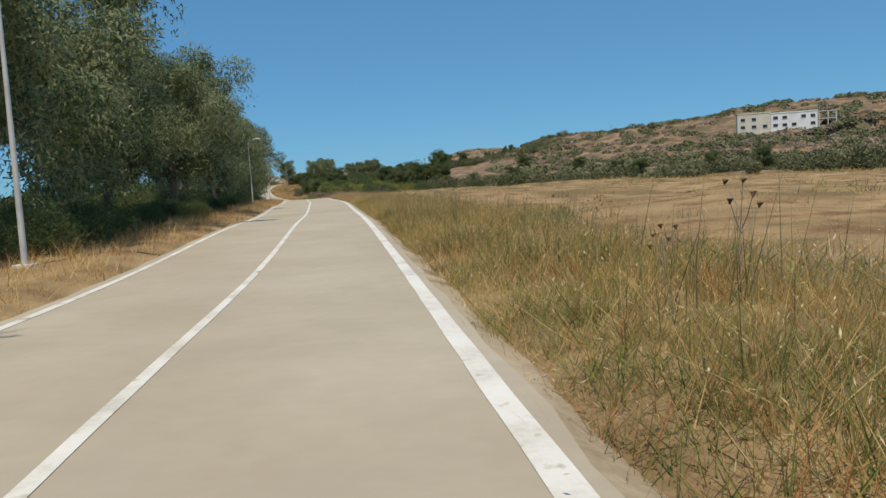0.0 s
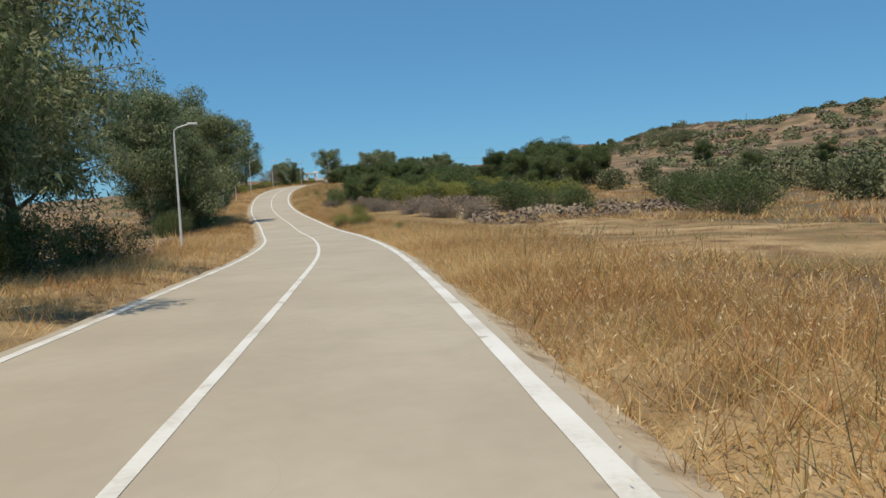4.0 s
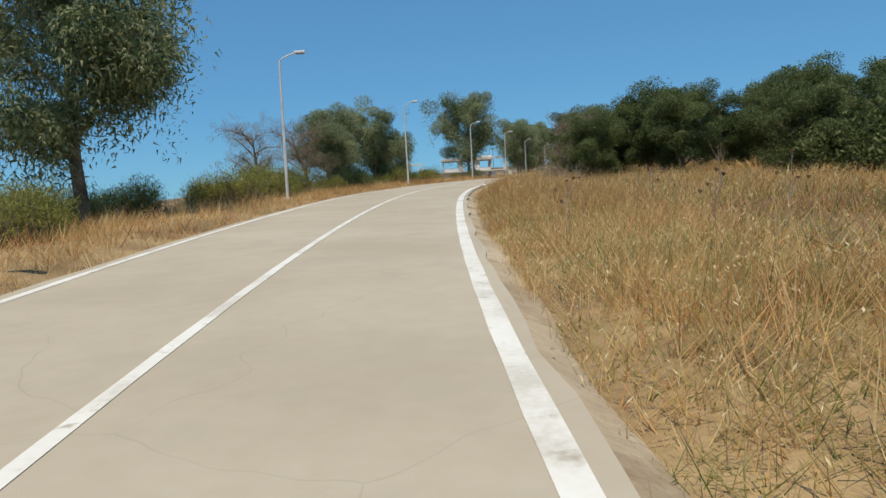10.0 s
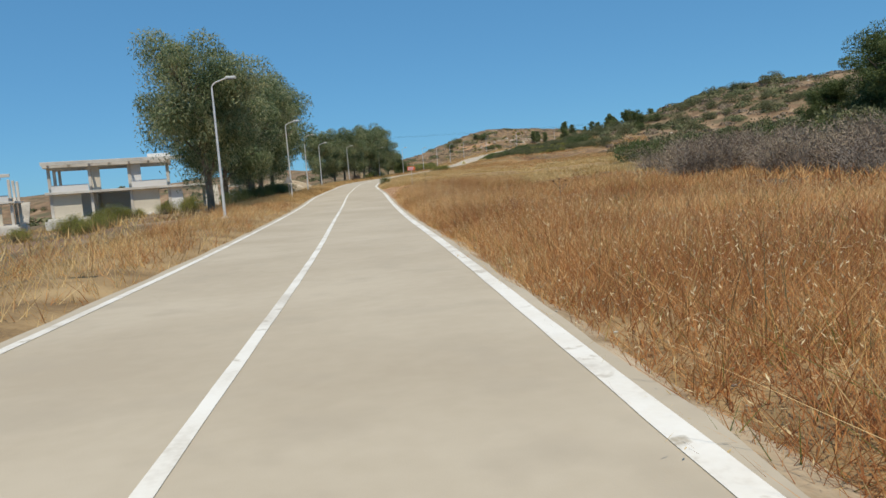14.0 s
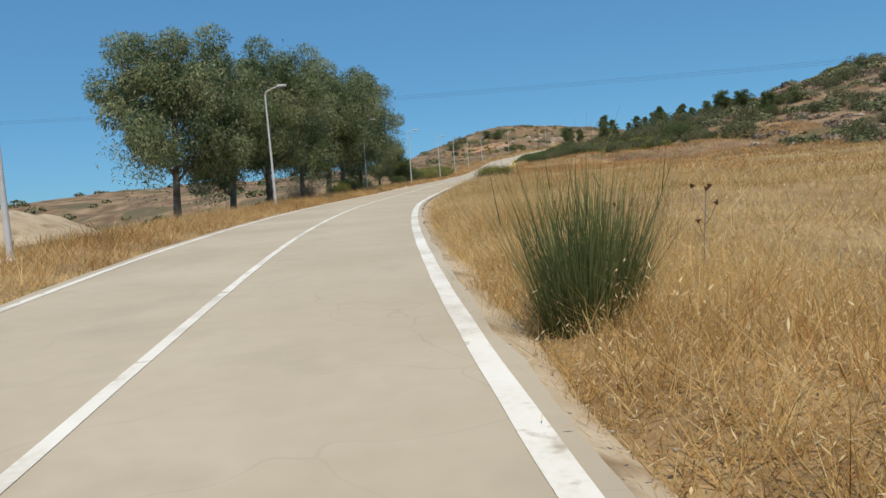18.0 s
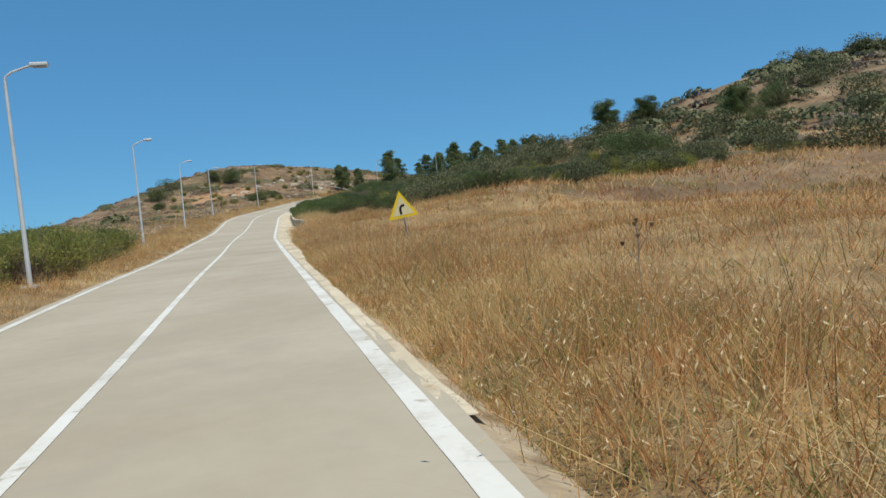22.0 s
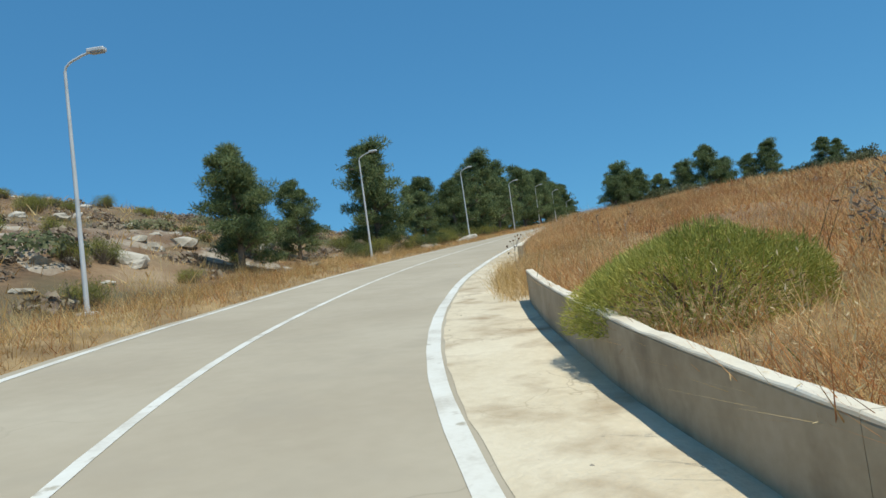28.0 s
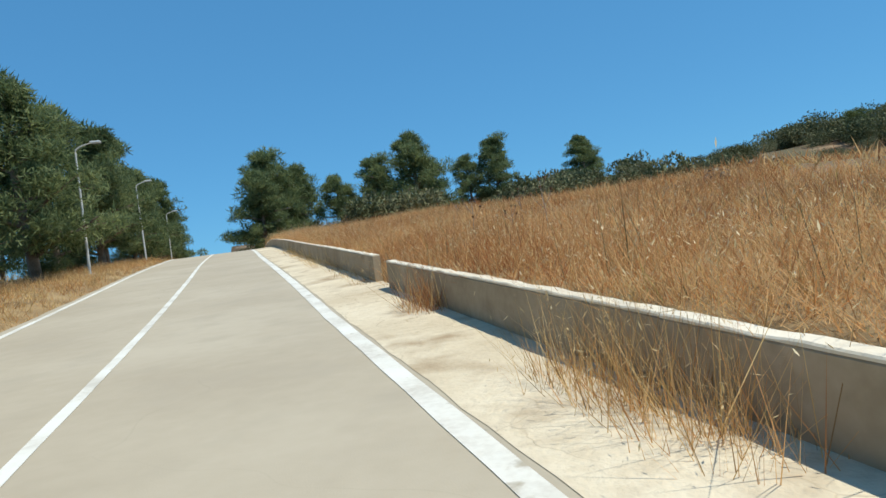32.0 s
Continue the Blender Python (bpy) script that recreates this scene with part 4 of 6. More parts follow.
# each row: station, offset, size
ROADSIDE = [
    (gums, "eucalyptus row along the road", [(-6, -8.5, 1.2), (3, -9.5, 1.15), (12, -10.5, 1.25), (20, -9.0, 1.15), (29, -8.2, 1.2), (38, -9.6, 1.1), (47, -8.0, 1.15), (56, -8.8, 1.1), (65, -8.0, 1.1), (73, -9.2, 1.0),
        (79, -9.5, 1.1), (87, -9.0, 1.2), (95, -9.5, 1.15), (103, -9.0, 1.2), (112, -9.6, 1.15), (122, -9.0, 1.25), (132, -9.6, 1.2), (141, -10.5, 1.3), (150, -15.0, 1.2), (180, -11.5, 1.3), (183.5, -9.2, 1.15), (180.5, -8.6, 0.85), (185.5, -8.0, 0.8), (188, -8.4, 1.4), (190.5, -10.2, 1.2), (196, -9.8, 1.4), (205, -14.5, 1.2), (233, -10.5, 1.05), (243, -13.0, 1.15), (252, -10.5, 0.85),
        (271, -12.0, 0.8), (288, -10.0, 1.12), (314, -8.8, 0.62), (318.5, -10.0, 0.7), (326, -9.2, 0.72), (333, -9.6, 0.6), (358.2, -7.6, 1.17), (418, -9.6, 1.2), (429, -10.5, 1.2), (434, -9.2, 1.25), (444, -10.5, 1.3), (459.5, -10.4, 1.5), (450, -10.6, 1.45),
        (503, -11.5, 1.1), (508, -10.0, 1.05), (513, -9.2, 1.1), (521, -9.0, 1.0), (529, -8.8, 1.35), (536, -9.2, 1.3), (543, -9.0, 1.2), (557, -10.0, 0.8)]),
    (rounds, "green trees on the verge", [(184, -10.8, 0.72), (191, -10.8, 0.8), (197, -10.4, 0.75), (262, -9.5, 0.6), (566.5, -9.8, 0.74), (570, -9.0, 0.46), 
        (214, 11.0, 0.42), (219, 14.5, 0.5), (300.5, 8.8, 0.48), (304, 8.6, 0.5), (309.5, 8.4, 0.5), (307, 10.5, 0.55), (312, 10.5, 0.55), (305, 12.0, 0.6), (300, 12.8, 0.62), (316, 13.0, 0.62), (309, 14.2, 0.56), (308.4, 16.6, 0.6), (307.7, 19.0, 0.66), (306.9, 21.4, 0.70), (306, 23.8, 0.68), (300, 18.5, 0.56), (298, 22.5, 0.6), (312, 22.0, 0.76), (310, 27.0, 0.8), (303, 27.0, 0.7), (214, 40.0, 0.85), (222, 44.0, 0.9), (228, 48.0, 1.0), (236, 55.0, 1.05), (243, 52.0, 1.0), (250, 42.0, 0.85), (258, 46.0, 0.95), (266, 52.0, 1.0), (233, 42.0, 0.8), (246, 62.0, 1.1), (264, 25.0, 0.65), (273, 27.0, 0.62), (282, 24.0, 0.6), (291, 22.5, 0.66), (255, 28.0, 0.6),
        (688, 55.0, 0.75), (676, 60.0, 0.6), (640, 62.0, 0.55), (424, 58.0, 1.1), (433, 62.0, 1.3), (440, 60.0, 1.5), (447, 64.0, 1.35), (455, 74.0, 1.2), (452, 60.0, 1.0), (836, 78.0, 0.6), (850, 82.0, 0.55)]),
    (pines, "pines on the hilltop", [(727, -8.6, 0.78), (731.5, -10.5, 0.62), (735, -9.2, 0.66), (748, -8.8, 1.14), (757, -12.0, 0.75), (764, -10.0, 0.7), (772, -9.0, 0.85), (778.5, -7.4, 1.22), (771, -11.5, 1.0), (786, -10.5, 1.1), (796, -9, 1.22), (788, -12, 1.0), (804, -9.2, 1.1), (813, -7.8, 1.26),
        (822, -8.8, 1.38), (831, -7.8, 1.32), (840, -8.8, 1.44), (850, -7.8, 1.38), (858, -8.2, 1.38), (866, -7.2, 1.38), (874, -7.5, 1.3), (882, -7.5, 1.3), (792, -20.0, 0.9), (808, -19.0, 1.05), (826, -20.0, 1.0), (845, -18.0, 1.0),
        (866, 5.5, 1.55), (873, 7.5, 1.95), (878, 10.5, 1.7), (884, 7.0, 1.8), (872, 16.0, 1.35), (870, 21.5, 1.5), (871, 26.8, 2.0), (880, 31.0, 1.45), (876, 36.0, 1.2), (875, 40.1, 1.62), (866, 50.0, 0.95), (872, 54.0, 0.8)]),
    (bushes, "evergreen bushes", [(-3, -6.0, 0.5), (9, -6.4, 0.55), (24, -6.2, 0.5), (41, -6.0, 0.55), (52, -6.5, 0.5), (61, -6.3, 0.5), (132, -10, 0.9), (145, -9.5, 0.9), (176, -9.6, 1.1), (182, -8.8, 1.05), (187, -9.4, 1.1), (193, -8.6, 0.95), (199, -8.8, 1.0), (450.5, -8.6, 0.75), (455, -9.2, 0.95), (459, -8.8, 0.8), (432, -8.6, 0.6), (438, -9.0, 0.7), (443, -8.8, 0.65), (428, -9.4, 0.7), (214, -9.4, 0.6), (229, -8.2, 0.6), (240, -8.6, 0.7), (300, -9.0, 0.6), (318, -7.8, 0.6), (337, -8.6, 0.65), (328, -9.2, 0.85), (322, -10.0, 0.9), (342, -11.0, 0.75), (354.2, -6.2, 0.62),
        (155, 27.0, 1.35), (163, 30.0, 1.3), (171, 24.0, 1.2), (178, 21.0, 1.3), (184, 26.5, 1.2), (150, 38.0, 1.3), (212, 8.6, 0.8), (222, 10.5, 1.0), (305, 8.3, 0.7), (308, 8.1, 0.75), (311, 8.6, 0.7), (315, 9.2, 0.8), (259, 20.0, 1.2), (268, 21.0, 1.3), (277, 20.0, 1.1), (286, 19.0, 1.2),
        (344, 5.6, 0.3), (562, -8.4, 0.75), (568, -9.0, 0.85), (574, -8.0, 0.75), (580, -7.6, 0.75), (586, -7.0, 0.72), (591, -7.2, 0.8), (597, -7.2, 0.75), (603, -7.4, 0.7), (610, -8.0, 0.7), (588, -10.0, 1.0), (596, -10.5, 1.0), (550, -10.5, 0.8), (626, -12, 0.7),
        (713, -27.0, 1.2), (712, -30.5, 1.1), (716, -29, 1.0), (700, -12.6, 0.75), (703.5, -12.8, 0.85), (707, -12.4, 0.8), (708, -38, 1.1), (703, -36, 1.2), (697, -30, 0.8), (627, 40, 1.6), (630, 43, 1.5), (636, 62, 1.3), (640, 68, 1.3), (646, 66, 1.2), (752, -6.6, 0.6), (758, -7.2, 0.6), (741, -8.0, 0.5)]),
    (shrubs, "yellow-green shrubs", [(173.6, 3.95, 0.8), (175.4, 4.1, 0.8), (174.6, 4.9, 0.7), (170.9, 4.7, 0.8), (170.5, 5.3, 0.75), (171.6, 5.6, 0.7), (180, 6.6, 0.7), (186, 7.0, 0.8), (160, 6.0, 0.55), (194, 8.5, 0.9), (246, 6.2, 0.5), (250, 8.0, 0.6), (262, 6.5, 0.5), (544, 5.3, 1.15), (547, 5.2, 1.3), (551, 5.1, 1.25), (555, 5.3, 1.1), (549, 6.6, 1.35), (694, 6.0, 0.5), (309, -6.4, 0.8), (338, -7.5, 1.1), (333, -8.4, 1.2), (531, -7.4, 1.2), (526, -7.3, 1.1), (536, -7.6, 1.0), (345, -6.4, 0.7), (350, -9.5, 0.9), (715, -8.0, 0.7), (706, -10.0, 0.8), (698, -9.0, 0.7), (740, -7.0, 0.7), (757, -6.5, 0.8), (768, -6.8, 0.8), (774, -7.5, 0.9)]),
    (deads, "withered shrubs", [(168, 14.0, 1.0), (174, 13.0, 1.1), (180, 12.0, 1.0), (186, 13.0, 1.0), (192, 10.5, 1.1), (198, 12.0, 1.2), (204, 11.0, 1.0), (188, 18.0, 1.2), (200, 17.5, 1.3), (178, 17.0, 1.0), (208, 7.6, 0.8), (330, 7.0, 0.6), (334, 8.4, 0.9), (338, 7.4, 0.5), (396, 25.0, 1.7), (400, 29.0, 1.9), (405, 27.0, 1.9), (408, 31.0, 2.0), (402, 24.0, 1.5), (412, 24.5, 1.6), (424, 27.0, 1.6), (431, 33.0, 1.8), (398, 34.0, 1.9), (411, 30.0, 2.0), (417, 28.0, 1.8), (414, 36.0, 2.1), (419, 33.0, 2.0), (423, 34.0, 1.9), (427, 31.0, 1.7), (300, 7.2, 0.7),
        (514, -7.0, 0.8), (708, -7.0, 0.6), (686, 9.0, 0.8), (700, 9.0, 0.8)]),
    (bares, "withered trees", [(307.5, -8.0, 0.72), (303.5, -9.5, 0.65), (302, 7.6, 0.6)]),
    (brooms, "broom bushes", [(701.5, 5.85, 1.08)]),
    (reeds, "rush tussocks", [(469.7, 3.95, 1.05), (470.2, 4.3, 0.9), (559, 6.0, 0.7)]),
]
for protos, group, rows in ROADSIDE:
    for k, (s, d, size) in enumerate(rows):
        put(protos[k % len(protos)], s, d, 77 * k % 360, size * (1 + 0.08 * math.sin(k * 2.1)), 0.12 if protos is brooms else 0.05, group)


def scatter(protos, group, n, seed, s0, s1, d0, d1, lo, hi):
    rng = random.Random(seed)
    for _ in range(n):
        put(rng.choice(protos), rng.uniform(s0, s1), rng.uniform(d0, d1), rng.uniform(0, 360), rng.uniform(lo, hi), group=group)


def far_bushes(name, label, n, seed, s0, s1, d0, d1, lo, hi, mat=None, shapes=None):
    """Many far bushes of one stretch, joined."""
    rng = np.random.default_rng(seed)
    P = ground_at(rng.uniform(s0, s1, n), rng.uniform(d0, d1, n))
    V = []
    for p in P:
        me = (shapes or FAR)[rng.integers(0, 4)]
        a, z = rng.uniform(0, 6.28), rng.uniform(lo, hi)
        c, q = math.cos(a) * z, math.sin(a) * z
        V.append(me @ np.array([(c, q, 0), (-q, c, 0), (0, 0, z)]) + p)
    V = np.concatenate(V)
    tagged(new(name, mesh_from(name, V, np.arange(len(V)).reshape(-1, 3), mat or SCRUB)), label, "bushes", kind="stuff")


FAR, FINE, SMALL = [], [], []
for i in range(12):
    leaf, count, inside = [(0.30, 1250, 0.8), (0.19, 2100, 0.7), (0.15, 3800, 0.72)][i // 4]
    stem, me = bush_meshes(81 + i % 4, 2.6, 4.4, leaf, SCRUB, count, 4, inside, 0.62)
    co = np.empty(len(me.vertices) * 3, np.float32)
    me.vertices.foreach_get("co", co)
    (FAR, FINE, SMALL)[i // 4].append(co.reshape(-1, 3).astype(float))
    bpy.data.meshes.remove(stem)
    bpy.data.meshes.remove(me)
scatter(bushes, "thicket of evergreen bushes above the wall", 80, 5, 630, 684, 6.3, 22.0, 0.36, 0.60)
scatter(bushes, "thicket of evergreen bushes above the wall", 16, 35, 634, 684, 7.5, 17.0, 0.66, 0.86)
scatter(leafies, "thicket of fresh green bushes above the wall", 95, 15, 632.5, 682, 5.2, 6.5, 0.45, 0.8)
scatter(leafies, "thicket of fresh green bushes above the wall", 60, 25, 633, 664, 6.3, 10.5, 0.8, 1.25)
scatter(shrubs, "yellow-green shrubs above the wall", 16, 26, 634, 690, 4.9, 12.0, 0.5, 0.9)
scatter(deads, "withered shrubs above the wall", 9, 27, 634, 690, 7.0, 16.0, 0.5, 0.8)
scatter(shrubs, "yellow-green hedge beside the road", 40, 28, 572, 603, -11.0, -5.6, 1.0, 1.75)
scatter(shrubs, "yellow-green shrubs on the stony mound", 60, 29, 690, 748, -32.0, -7.5, 0.4, 0.9)
scatter(shrubs, "yellow-green shrubs beneath the pines", 34, 30, 745, 800, -13.0, -6.8, 0.6, 1.2)
scatter(shrubs, "yellow-green shrubs on the plain before the villas", 28, 61, 372, 440, -26.0, -13.0, 0.7, 1.3)
scatter(bushes, "bushes beneath the pines", 14, 13, 760, 850, -16.0, -8.0, 0.4, 0.75)
scatter(bushes, "undergrowth beneath the eucalyptus row", 34, 14, -6, 142, -15.0, -9.5, 0.7, 1.1)
scatter(shrubs, "shrubs beneath the roadside trees", 22, 31, 225, 345, -11.5, -7.2, 0.6, 1.2)
scatter(shrubs, "shrubs beneath the roadside trees", 26, 33, 272, 345, -10.5, -6.8, 0.8, 1.5)
scatter(bushes, "shrubs beneath the roadside trees", 14, 34, 272, 345, -11.5, -8.0, 0.4, 0.8)
scatter(bushes, "shrubs beneath the roadside trees", 12, 32, 222, 300, -13.0, -8.6, 0.45, 0.8)
scatter(bushes, "undergrowth beneath the eucalyptus row", 34, 36, -6, 78, -8.6, -6.2, 0.42, 0.7)
scatter(rounds, "trees behind the field", 10, 7, 60, 330, 75.0, 150.0, 0.6, 0.9)
far_bushes("thicket", "dense dark green thicket on the slope", 46, 16, 622, 692, 18.0, 42.0, 0.55, 0.85, None, SMALL)
far_bushes("thicket", "dense dark green thicket on the slope above the grass", 80, 53, 606, 640, 13.5, 46.0, 0.42, 0.8, None, SMALL)
far_bushes("thicket", "grey-olive scrub between the dark bushes on the slope", 50, 55, 606, 655, 12.0, 46.0, 0.35, 0.66, OLIVE, SMALL)
scatter(bushes, "thicket of evergreen bushes above the wall", 26, 54, 606, 634, 11.0, 22.0, 0.4, 0.7)
far_bushes("thicket", "dark green bushes behind the field", 70, 6, -5, 150, 64.0, 125.0, 1.0, 1.6)
far_bushes("thicket", "dark green bushes behind the field", 40, 8, 150, 250, 34.0, 90.0, 0.9, 1.5)
far_bushes("thicket", "rounded green bushes and low trees behind the field", 60, 17, 250, 335, 20.0, 48.0, 1.0, 1.6, GREEN, SMALL)
far_bushes("thicket", "dark green bushes on the hillside", 110, 9, 395, 480, 42.0, 120.0, 1.0, 1.9, None, FINE)
far_bushes("thicket", "dark green bushes and low trees behind the withered shrubs", 70, 56, 398, 470, 36.0, 80.0, 0.8, 1.4, GREEN, FINE)
far_bushes("thicket", "grey-brown scrub between the bushes on the hillside", 60, 57, 398, 480, 36.0, 110.0, 0.6, 1.2, HEATH, FINE)
far_bushes("thicket", "dark green bushes on the hillside", 50, 19, 560, 700, 40.0, 110.0, 0.8, 1.5, None, FINE)
far_bushes("thicket", "dark green bushes on the hillside", 34, 29, 655, 700, 28.0, 60.0, 0.8, 1.2, None, FINE)
far_bushes("thicket", "dark green bushes on the hilltop", 26, 10, 812, 868, 62.0, 100.0, 0.45, 0.75, None, FINE)
far_bushes("thicket", "dense dark green scrub on the hill behind the wall", 140, 52, 822, 884, 78.0, 128.0, 0.8, 1.7, None, FINE)
far_bushes("thicket", "dark green bushes beneath the pines", 60, 12, 836, 884, 9.0, 60.0, 0.9, 1.5)
far_bushes("thicket", "dense green canopy of bushes beside the field", 46, 21, 205, 275, 15.0, 42.0, 0.8, 1.35, GREEN, SMALL)
far_bushes("thicket", "olive bushes standing out of the green canopy", 30, 58, 205, 275, 14.5, 42.0, 0.8, 1.3, OLIVE, SMALL)
far_bushes("thicket", "dense dark undergrowth behind the eucalyptus row", 80, 22, -12, 150, -32.0, -14.0, 1.0, 1.6, GREEN)


# ---- open fields ----
FIELDS = {"stubble": ([-20, 30, 70, 110, 150, 162, 172, 190, 200], [9.0, 9.0, 8.6, 9.2, 10.5, 12.0, 8.6, 8.8, 12.0], [70.0, 66.0, 52.0, 34.0, 12.6, 16.0, 22.0, 22.0, 12.6]),
          "meadow": ([446, 452, 480, 520, 560, 596, 606], [9.0, 6.6, 6.6, 6.6, 6.8, 7.2, 9.0], [10.0, 26.0, 40.0, 44.0, 40.0, 26.0, 10.0])}
near_edge = lambda s, k: np.interp(s, FIELDS[k][0], FIELDS[k][1]) + 0.5 * np.sin(s * 0.31) + 0.3 * np.sin(s * 0.83)
far_edge = lambda s, k: np.interp(s, FIELDS[k][0], FIELDS[k][2]) + 0.8 * np.sin(s * 0.23)
in_field = lambda s, d: (s < 200) & (d > near_edge(s, "stubble")) & (d < far_edge(s, "stubble"))


def field(kind, mat, label):
    """Open ground between the verge and the bushes."""
    s = np.arange(FIELDS[kind][0][0], FIELDS[kind][0][-1] + 0.1, 2.0)
    u = np.linspace(0, 1, 28)
    D = near_edge(s, kind)[:, None] - 0.8 + u[None] * (far_edge(s, kind) - near_edge(s, kind) + 1.6)[:, None]
    P = ground_at(np.repeat(s[:, None], len(u), 1), D)
    P[..., 2] += 0.10 + 0.03 * rough(P[..., 0], P[..., 1], 7.3, 3.0)
    P[:, 0, 2] -= 0.2
    P[:, -1, 2] -= 0.3
    P[0, :, 2] -= 0.2
    P[-1, :, 2] -= 0.2
    n, m = len(s), len(u)
    k = (np.arange(n - 1)[:, None] * m + np.arange(m - 1)).ravel()
    me = mesh_from("field", P.reshape(-1, 3), np.stack([k, k + 1, k + 1 + m, k + m], -1), mat, True)
    tagged(new("field", me), label, "field", kind="structure")


STUBBLE = material("cut_stubble_and_clods", [(0.17, 0.10, 0.045), (0.29, 0.18, 0.082), (0.40, 0.265, 0.125), (0.50, 0.36, 0.19)], 1.5, 0.95, 1.0, 0.30, spots=((0.20, 0.14, 0.06), 3.0, 0.48, 0.62))
field("stubble", STUBBLE, "pale cut stubble field with clods and sparse weeds")
field("meadow", LITTER, "golden dry meadow rising towards the hill")


# ---- street lamps ----
def lamp_post():
    root = tagged(new("street_lamp"), "tall white steel street lamp with one bent arm", "street lamp", "street lamps along the road")
    t = np.linspace(0, 1, 6)
    v, f = tubes([(np.stack([0 * t, 0 * t, t * 6.3], -1), 0.075 - 0.03 * t)], 10)
    part("pole", mesh_from("pole", v, f, METAL, True), root)
    v, f = tubes([(np.array([(0, 0, 6.3), (0.04, 0, 6.42), (0.2, 0, 6.54), (0.55, 0, 6.66), (0.8, 0, 6.72)]), np.full(5, 0.035))], 8)
    part("arm", mesh_from("arm", v, f, METAL, True), root)
    bm = bmesh.new()
    box(bm, 0.72, 1.25, -0.11, 0.11, 6.68, 6.80, 0.03)
    head = part("lamp_head", bm_mesh("lamp_head", bm, METAL), root)
    part("lens", box_mesh("lens", LENS, 0.82, 1.2, -0.085, 0.085, 6.655, 6.69, bevel=0.01), head)
    part("base_plate", box_mesh("base_plate", RAWGREY, -0.22, 0.22, -0.22, 0.22, -0.3, 0.06, bevel=0.02), root)
    return root


post = lamp_post()
post.location = (0, 0, -500)
PROTOS.append(post)
LAMPS = [(17.6, -5.7), (76.6, -5.7), (128.4, -6.2), (155, -7.2), (218.2, -6.5), (245.4, -6.2), (272.4, -6.2), (297.7, -5.8), (323.9, -5.6), (351.3, -5.6), (377.3, -5.8),
         (403.6, -5.9), (431.5, -5.1), (457.6, -5.7), (479.6, -6.2), (504.3, -6.2), (533, -6.0), (556.0, -5.5), (581.4, -5.1), (608.4, -5.8), (633.3, -6.2), (660, -6.6), (688.1, -7.0), (713.7, -7.0),
         (738.4, -6.0), (767.2, -6.3), (791.5, -6.0), (814, -5.5), (838, -5.5), (862, -5.5)]
for k, (s, d) in enumerate(LAMPS):
    p = ground_at(s, d)
    h = along(s, 0.0) - p
    tall = 1.1 if s in (688.1, 713.7, 767.2) else 1.05 if s in (377.3, 403.6, 457.6, 608.4) else 1.0
    copy_thing(post, pose(p[0], p[1], p[2], 0.6 * math.sin(k * 2.7), 0.6 * math.cos(k * 1.9), math.degrees(math.atan2(h[1], h[0]))) @ Matrix.Diagonal((1, 1, tall, 1)))


# ---- grass, weeds and scrub ----
def meadow(name, mat, label, seed, density, s0, s1, d0, d1, high, wide, patch=0.0, keep=None, lean=0.52, heads=0.0, tuft=5, spread=0.10):
    """Blades of grass, some per square metre, over a stretch beside the road; heads: the share that carries drooping seed heads."""
    rng = np.random.default_rng(seed)
    n = int(1.35 * density * (s1 - s0) * abs(d1 - d0) / tuft)
    s, d = rng.uniform(s0, s1, n), rng.uniform(d0, d1, n)
    if patch:
        m = rough(s, d * 1.6, patch, seed) + 0.5 * rough(s, d * 2.0, patch * 0.37, seed + 1) > rng.uniform(-0.6, 0.6, n)
        s, d = s[m], d[m]
    m = keep(s, d) & (rough(s, d, 1.5, seed + 7) + 0.5 * rough(s, d, 0.7, seed + 3) > rng.uniform(-1.0, 0.25, n if not patch else len(s)))
    s, d = s[m], d[m]
    P = ground_at(s, d)
    tall = rng.uniform(0.5, 1.15, len(P)) * (1 + 0.35 * rough(s, d, 5.0, seed) + 0.30 * rough(s, d, 1.8, seed + 5)) * (0.55 + 0.45 * ease((np.abs(d) - 3.2) / 1.0))
    c = np.repeat(P, tuft, 0)
    k = len(c)
    base = c + np.concatenate([rng.normal(size=(k, 2)) * spread, np.full((k, 1), -0.04)], 1)
    tilt = np.repeat(rng.normal(size=(len(P), 2)) * lean * 0.6, tuft, 0) + rng.normal(size=(k, 2)) * lean + (0.08, 0.03)
    h = high * np.repeat(tall, tuft) * rng.uniform(0.35, 1.2, k)
    tip = base + np.concatenate([tilt * h[:, None], h[:, None]], 1)
    a = rng.uniform(0, np.pi, k)
    w = np.stack([np.cos(a), np.sin(a), 0 * a], -1) * (wide * rng.uniform(0.6, 1.4, k))[:, None] / 2
    V = np.stack([base - w, base + w, tip], 1).reshape(-1, 3)
    tagged(new(name, mesh_from(name, V, np.arange(3 * k).reshape(k, 3), mat)), label, "grass", kind="stuff")
    if heads:
        m = rng.random(k) < heads
        t, w = tip[m], w[m] * 1.3
        q = len(t)
        g = np.concatenate([tilt[m] * 0.6 + rng.normal(size=(q, 2)) * 0.5, rng.uniform(-0.9, 0.4, (q, 1))], 1)
        g *= (rng.uniform(0.03, 0.075, q) / np.linalg.norm(g, axis=1))[:, None]
        V = np.stack([t - g * 0.2, t + g * 0.4 + w, t + g, t + g * 0.4 - w], 1).reshape(-1, 3)
        tagged(new("seed_heads", mesh_from("seed_heads", V, np.arange(4 * q).reshape(q, 4), OATS)), "pale drooping seed heads over the dry grass", "grass", kind="stuff")


